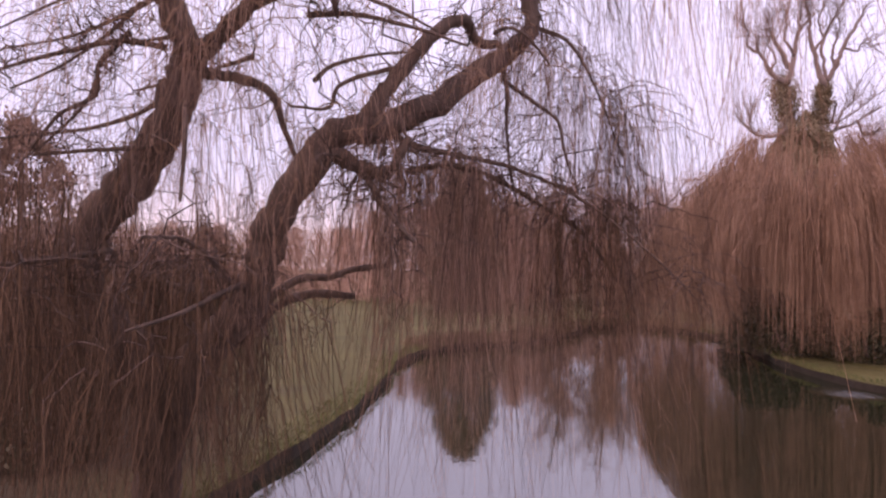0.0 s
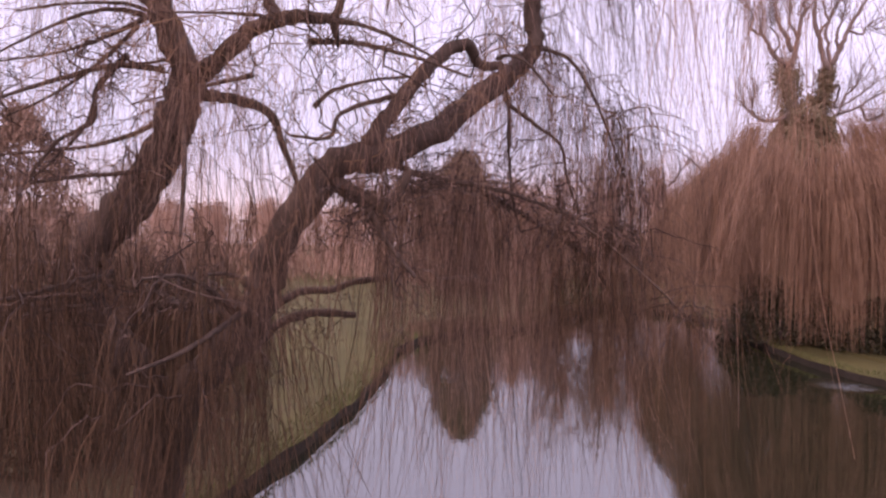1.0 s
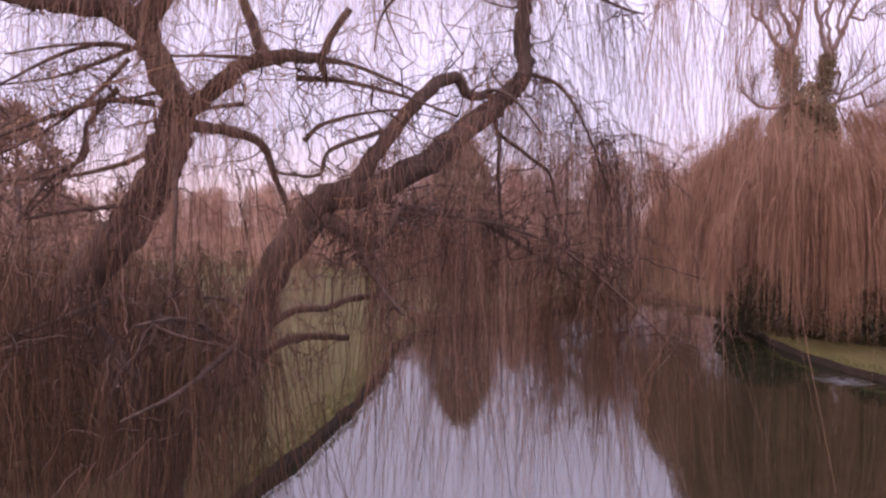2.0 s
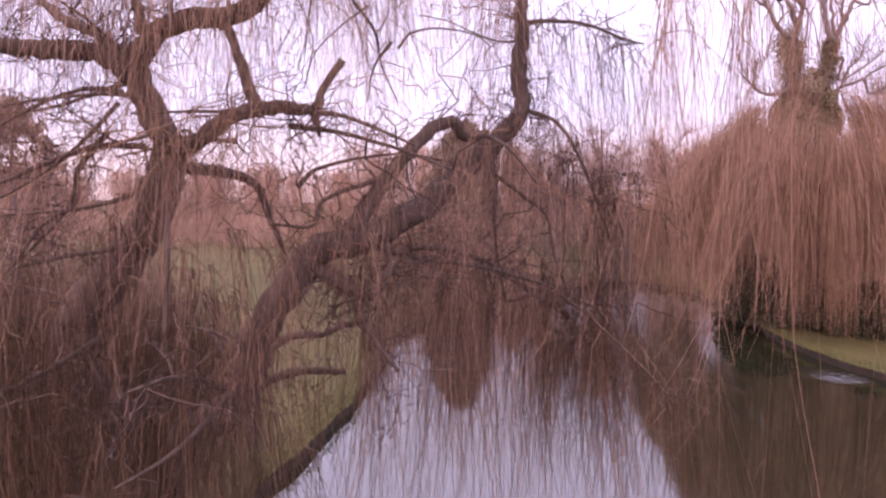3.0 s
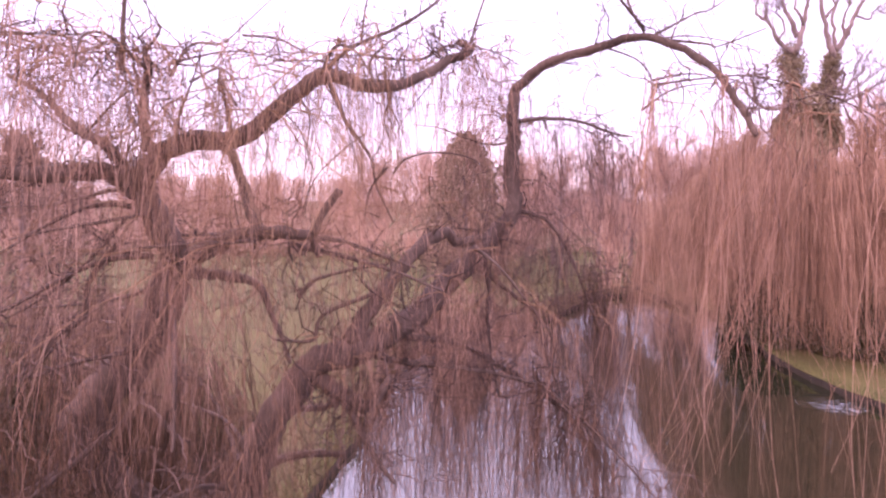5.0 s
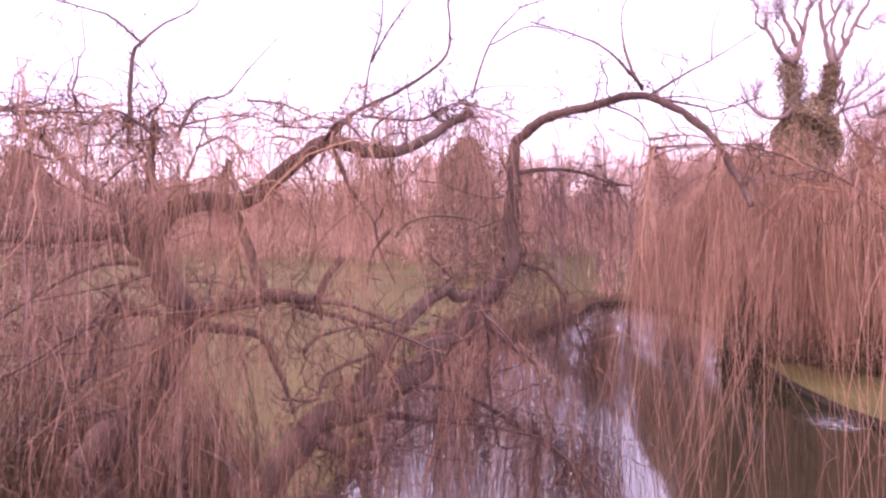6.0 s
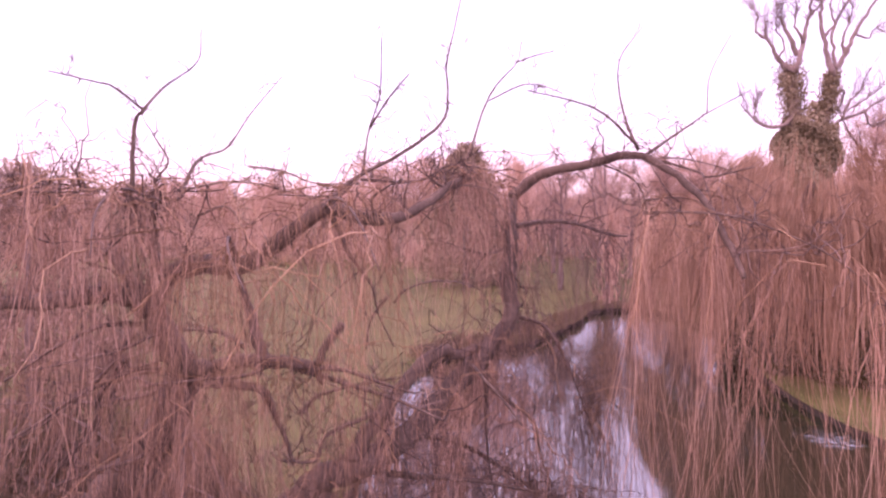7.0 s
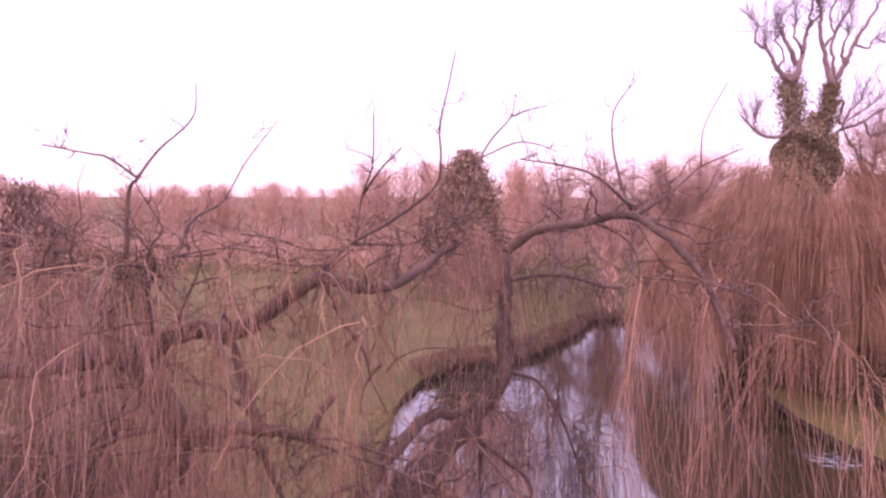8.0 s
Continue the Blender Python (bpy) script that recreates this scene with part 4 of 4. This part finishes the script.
def wood(name, label, spots, seed, per=700, mat=BARE, size=1.0):
    """A belt of bare bushes and small trees as one piece of woodland: spots are x, y, height, half-width."""
    g = np.random.default_rng(seed)
    pieces = []
    for x, y, h, w in spots:
        n = int(per * (0.5 + h * w / 18))
        z = h * (1 - np.abs(g.normal(0, 0.42, n)))
        z = np.where(z < 0, g.random(n) * h * 0.6, z)
        r = w * np.abs(g.normal(0, 0.62, n)) * (0.55 + 0.6 * np.sqrt(np.maximum(0, 1 - z / h)))
        a = g.uniform(0, 2 * np.pi, n)
        z = z * (1 - 0.16 * np.minimum(2.2, r / w) ** 2)
        c = np.stack([x + r * np.cos(a), y + r * np.sin(a), GROUND_Z + np.maximum(0.1, z)], 1)
        way = np.stack([np.cos(a) * 0.3, np.sin(a) * 0.3, np.full(n, 1.0)], 1) + g.normal(0, 0.4, (n, 3))
        high = z / h
        pieces.append(slivers(c, way, g.uniform(0.5, 1.4, n) * (0.5 + h / 14) * size, g.uniform(0.035, 0.1, n) * size * (1.15 - 0.85 * high), g))
    v, f = joined(pieces)
    return tagged(mesh_object(name, v, f, mat, smooth=False), label, "woodland", kind="stuff")


g = np.random.default_rng(60)
spots = []
for i in range(190):
    x = -95 + i * 0.95 + g.uniform(-1, 1)
    tall = g.uniform(6.2, 7.2) if x < -17 else g.uniform(7.2, 9.2)
    if x < -60:
        tall += 1.2
    if 0.5 < x < 9.5:
        tall *= 0.66
    spots.append((x, 57 + abs(x + 10) * 0.06 + g.uniform(-3, 8), tall - 0.3, g.uniform(1.8, 3.2)))
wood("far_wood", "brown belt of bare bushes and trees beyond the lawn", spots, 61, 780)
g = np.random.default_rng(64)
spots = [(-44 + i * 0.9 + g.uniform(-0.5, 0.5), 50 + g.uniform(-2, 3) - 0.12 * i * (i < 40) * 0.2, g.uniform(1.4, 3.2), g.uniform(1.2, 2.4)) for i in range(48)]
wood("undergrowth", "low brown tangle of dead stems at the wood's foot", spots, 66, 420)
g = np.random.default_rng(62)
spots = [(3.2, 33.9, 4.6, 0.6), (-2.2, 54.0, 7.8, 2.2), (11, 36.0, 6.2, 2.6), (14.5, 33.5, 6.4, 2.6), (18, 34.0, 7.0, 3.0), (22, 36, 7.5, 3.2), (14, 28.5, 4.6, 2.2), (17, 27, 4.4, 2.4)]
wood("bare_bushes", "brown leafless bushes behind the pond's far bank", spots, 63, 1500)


# brown thicket on the lawn behind the near willow
g = np.random.default_rng(67)
spots = [(g.uniform(-17, -7.2) - 0.12 * i, 8.5 + 0.30 * i + g.uniform(-1, 1), g.uniform(0.8, 1.7), g.uniform(0.8, 1.5)) for i in range(46)]
THICKET = material("thicket_twig", (0.10, 0.058, 0.038), (0.27, 0.165, 0.11), 0.85, 1, 0, fine=9, spread=0.6)
wood("bramble_thicket", "low brown thicket of bare stems behind the willow", spots, 68, 900, THICKET, 0.35)


ivy_tree = thing("ivy_clad_tree", "tall bare tree with an ivy-covered forked trunk", "tree", (10.2, 30.3, 0.3))
IRNG = np.random.default_rng(65)


def ivy_limb(r0, r1, points, leaves=11000, twigs=46):
    path = smooth_path(points, 6)
    path[:, 1] += np.cumsum(IRNG.normal(0, 0.06, len(path)))
    path[1:-1, 0] += IRNG.normal(0, 0.022, len(path) - 2)
    v, f = gnarled(path, r0 * (1.0 if r0 > 0.25 else 1.15 if r0 > 0.105 else 0.8), r1 * 0.72, 9, IRNG)
    mesh_object("limb", v, f, BARK_FAR, ivy_tree)
    if r0 > 0.25:
        at = path[IRNG.integers(0, len(path), leaves)] + IRNG.normal(0, 0.27 if r0 > 0.3 else 0.15, (leaves, 3))
        v, f = slivers(at, IRNG.normal(0, 1, (leaves, 3)), IRNG.uniform(0.06, 0.13, leaves), IRNG.uniform(0.035, 0.08, leaves), IRNG)
        mesh_object("ivy", v, f, IVY, ivy_tree, smooth=False, label="clinging brownish green ivy")["kind"] = "stuff"
    s0 = path[IRNG.integers(len(path) // 2, len(path), twigs)]
    u = np.linspace(0, 1, 6)
    way = unit(IRNG.normal(0, 0.5, (twigs, 3)) + [0, 0, 0.5] + unit(path[-1] - path[-4]) * 0.7)
    ln = IRNG.uniform(0.4, 2.2, twigs)
    p = s0[:, None, :] + way[:, None, :] * (ln[:, None] * u[None, :])[..., None] + np.cumsum(IRNG.normal(0, 0.06, (twigs, 6, 3)), axis=1) * (u > 0)[None, :, None]
    v, f = tubes(p, 0.012 * (1.15 - 0.9 * u)[None, :] * IRNG.uniform(0.5, 1.2, twigs)[:, None], 3)
    mesh_object("twig_spray", v, f, BARK_FAR, ivy_tree)["kind"] = "stuff"


v, f = gnarled(smooth_path([(0.3, 0, -0.3), (0.35, 0, 2.5), (0.4, 0, 5.0), (0.45, 0, 6.6)], 6), 0.62, 0.5, 12, IRNG)
mesh_object("trunk", v, f, BARK_FAR, ivy_tree)
ivy_limb(0.31, 0.24, [(0.17, 0.0, 6.1), (0.04, 0.0, 7.75), (-0.06, 0.0, 9.34), (-0.15, 0.0, 10.37)])
ivy_limb(0.11, 0.04, [(-0.14, 0.0, 10.3), (-0.77, 0.0, 10.87), (-1.24, 0.0, 11.63), (-1.37, 0.0, 12.12)])
ivy_limb(0.11, 0.04, [(-0.1, 0.0, 10.25), (0.16, 0.0, 11.45), (0.38, 0.0, 12.5), (0.44, 0.0, 13.62)])
ivy_limb(0.11, 0.04, [(-0.02, 0.0, 10.93), (-0.48, 0.0, 11.86), (-0.77, 0.0, 12.55)])
ivy_limb(0.26, 0.15, [(0.78, 0.0, 6.1), (1.04, 0.0, 7.71), (1.26, 0.0, 9.19), (1.35, 0.0, 10.1)])
ivy_limb(0.11, 0.04, [(1.36, 0.0, 10.03), (0.89, 0.0, 11.58), (0.75, 0.0, 12.94), (0.59, 0.0, 14.06)])
ivy_limb(0.11, 0.04, [(1.35, 0.0, 10.1), (1.77, 0.0, 10.88), (2.09, 0.0, 11.76), (2.66, 0.0, 12.74), (3.02, 0.0, 13.5)])
ivy_limb(0.10, 0.04, [(1.47, 0.0, 10.32), (1.21, 0.0, 11.57), (1.59, 0.0, 12.68), (1.97, 0.0, 13.55)])
ivy_limb(0.10, 0.04, [(1.04, 0.0, 7.76), (1.77, 0.0, 8.27), (2.61, 0.0, 8.6), (3.63, 0.0, 9.25)])
ivy_limb(0.09, 0.02, [(1.26, 0.0, 9.19), (1.93, 0.0, 9.52), (1.76, 0.0, 8.61), (2.59, 0.0, 9.05), (3.36, 0.0, 9.71)])
ivy_limb(0.11, 0.04, [(0.03, 0.0, 8.65), (-0.5, 0.0, 8.08), (-1.27, 0.0, 8.09), (-2.19, 0.0, 8.92)])
ivy_limb(0.09, 0.02, [(-1.24, 0.0, 11.63), (-1.63, 0.0, 12.01), (-1.54, 0.0, 12.69), (-1.89, 0.0, 13.27)])
ivy_limb(0.07, 0.02, [(-0.77, 0.0, 10.87), (-0.51, 0.0, 11.4), (-0.93, 0.0, 12.1), (-0.83, 0.0, 12.89)])
ivy_limb(0.09, 0.02, [(0.16, 0.0, 11.45), (-0.21, 0.0, 12.07), (-0.09, 0.0, 12.86), (-0.33, 0.0, 13.66)])
ivy_limb(0.07, 0.02, [(0.38, 0.0, 12.5), (0.72, 0.0, 12.94), (0.63, 0.0, 13.61)])
ivy_limb(0.09, 0.02, [(0.89, 0.0, 11.58), (1.29, 0.0, 12.13), (1.11, 0.0, 12.92), (1.43, 0.0, 13.8)])
ivy_limb(0.09, 0.02, [(1.77, 0.0, 10.88), (1.63, 0.0, 11.67), (1.92, 0.0, 12.33), (1.77, 0.0, 13.34)])
ivy_limb(0.07, 0.02, [(2.09, 0.0, 11.76), (2.59, 0.0, 11.52), (2.92, 0.0, 11.96), (3.41, 0.0, 11.83)])
ivy_limb(0.07, 0.02, [(1.77, 0.0, 8.27), (2.06, 0.0, 9.06), (2.57, 0.0, 9.5), (2.85, 0.0, 10.4)])
ivy_limb(0.07, 0.02, [(2.61, 0.0, 8.6), (2.95, 0.0, 8.02), (3.47, 0.0, 8.24)])
ivy_limb(0.06, 0.02, [(-1.27, 0.0, 8.09), (-1.62, 0.0, 8.56), (-1.53, 0.0, 9.25)])
k = 52000
a = IRNG.uniform(0, 2 * np.pi, k)
z = (8.35 + 0.5 * np.sin(a * 3 + 0.6) + 0.25 * np.sin(a * 7)) * IRNG.random(k) ** 0.65
r = (1.3 - 0.03 * z + 0.22 * np.sin(z * 2.1 + a * 2) + 0.12 * np.sin(z * 6 + a * 5) - 0.6 * np.maximum(0, z - 8.2)) * (0.5 + 0.5 * IRNG.random(k) ** 0.5)
v, f = slivers(np.stack([0.45 + r * np.cos(a), r * np.sin(a), z], 1), IRNG.normal(0, 1, (k, 3)) + [0, 0, -0.6], IRNG.uniform(0.08, 0.17, k), IRNG.uniform(0.05, 0.1, k), IRNG)
mesh_object("ivy", v, f, IVY, ivy_tree, smooth=False, label="thick brownish green ivy")["kind"] = "stuff"

for i, (x, y, h, w, fine) in enumerate(((15.5, 37, 10.5, 3.2, 1700), (19, 40, 11.5, 3.6, 1700), (7.8, 43, 8.6, 2.4, 1700), (3.4, 45, 8.2, 2.4, 1700), (9.0, 44, 8.8, 2.8, 1700), (0.5, 47, 7.6, 2.2, 1700), (23, 41, 11, 3.8, 1700), (0.9, 38.5, 7.6, 2.3, 900), (3.3, 36.8, 8.4, 2.5, 900), (5.4, 45, 8.6, 2.6, 900))):
    bare_tree("bare_tree", "leafless tree with a fine crown of bare twigs", (x, y, 0.3), h, w, 90 + i, forks=12, stem_r=0.16, twigs=fine)["group"] = "bare trees behind the pond"

# ---- conifers ----
def conifer(name, label, at, height, width, seed, mat, count=9000, blunt=0.55, leaf=0.35, ragged=0.18, tiers=0.0, tufts=0, fuzz=0.3):
    g = np.random.default_rng(seed)
    tree = thing(name, label, "tree", at)
    v, f = gnarled(smooth_path([(0, 0, -0.2), (0, 0, height * 0.5), (0, 0, height * 0.9)], 4), width * 0.08, 0.03, 8, g)
    mesh_object("trunk", v, f, BARK_FAR, tree)
    z = g.random(count) ** 0.9
    a = g.uniform(0, 2 * np.pi, count)
    prof = np.minimum(1, (1 - z) ** blunt * 1.05) * (0.8 + 0.2 * np.minimum(1, z * 6))
    lump = 1 + ragged * np.array([noise.noise(Vector((math.cos(b) * 1.7, math.sin(b) * 1.7, c * height * 0.7 + seed))) for b, c in zip(a, z)])
    lump = lump + tiers * np.sin(z * height * 4.2 + np.sin(a * 2) * 1.5)
    r = width * prof * lump * (0.55 + 0.45 * g.random(count) ** 0.35)
    c = np.stack([r * np.cos(a), r * np.sin(a), 0.15 + z * (height - 0.2)], 1)
    way = np.stack([np.cos(a) * 0.5, np.sin(a) * 0.5, np.full(count, 0.9)], 1) + g.normal(0, 0.35, (count, 3))
    if tufts:
        # half of the foliage stands in tufts at the ends of boughs, some well proud of the rest
        own = g.integers(0, tufts, count)
        proud = g.uniform(0.85, 1.22, tufts)[own][:, None]
        some = g.random(count) < 0.55
        c[some] = (c[own] * np.hstack([proud, proud, np.ones((count, 1))]) + g.normal(0, fuzz, (count, 3)) * [1, 1, 0.7])[some]
        c[:, 2] = np.maximum(c[:, 2], 0.1)
    v, f = slivers(c, way, g.uniform(0.5, 1.2, count) * leaf, g.uniform(0.25, 0.6, count) * leaf * 0.5, g)
    mesh_object("crown", v, f, mat, tree, smooth=False)["kind"] = "stuff"
    return tree


conifer("cypress", "dense dark conical cypress on the lawn beyond the pond", (-4.7, 40.2, GROUND_Z), 8.2, 2.75, 70, CONIFER, 22000, 0.5, 0.30, 0.3, 0.05, 260, 0.26)
conifer("holly_tree", "dark evergreen tree with small leaves on the lawn", (-12.1, 14.4, GROUND_Z), 5.9, 2.0, 71, HOLLY, 15000, 0.6, 0.2, 0.9, 0.25, 150, 0.17)


def laurel(at, height, width, seed, label="low dark bush added in place of the shade under the willow", group="bushes on the far bank"):
    """A low, dense evergreen bush: several stems and a lumpy crown of leaves."""
    g = np.random.default_rng(seed)
    bush = thing("laurel_bush", label, "bush", at, group)
    for _ in range(5):
        tip = np.array([g.normal(0, width * 0.35), g.normal(0, width * 0.35), height * 0.7])
        v, f = gnarled(smooth_path([(0, 0, -0.1), tip * 0.5 + [0, 0, 0.1], tip], 4), 0.035, 0.012, 6, g)
        mesh_object("stem", v, f, BARK_FAR, bush)
    n = 8000
    w = unit(g.normal(0, 1, (n, 3)))
    w[:, 2] = np.abs(w[:, 2])
    lump = np.array([1 + 0.35 * noise.noise(Vector(p) * 1.8 + Vector((seed, 0, 0))) for p in w])
    c = w * [width, width, height] * (lump * (0.55 + 0.45 * g.random(n) ** 0.4))[:, None]
    c[:, 2] = np.maximum(c[:, 2], 0.05)
    v, f = slivers(c, w + g.normal(0, 0.7, (n, 3)), g.uniform(0.07, 0.16, n), g.uniform(0.035, 0.075, n), g)
    mesh_object("crown", v, f, LAUREL, bush, smooth=False)["kind"] = "stuff"


# added dark bushes that stand in for the shade beneath the far willow
laurel((7.4, 22.6, GROUND_Z), 1.5, 1.7, 130)
laurel((9.3, 21.4, GROUND_Z), 1.3, 1.8, 131)
laurel((7.9, 25.2, GROUND_Z), 1.8, 1.8, 132)
laurel((11.4, 20.2, GROUND_Z), 1.4, 1.7, 133)
laurel((-6.3, 8.0, GROUND_Z), 1.85, 0.95, 134, "rounded dark bush on the lawn beside the willow's stem", "bushes on the lawn")
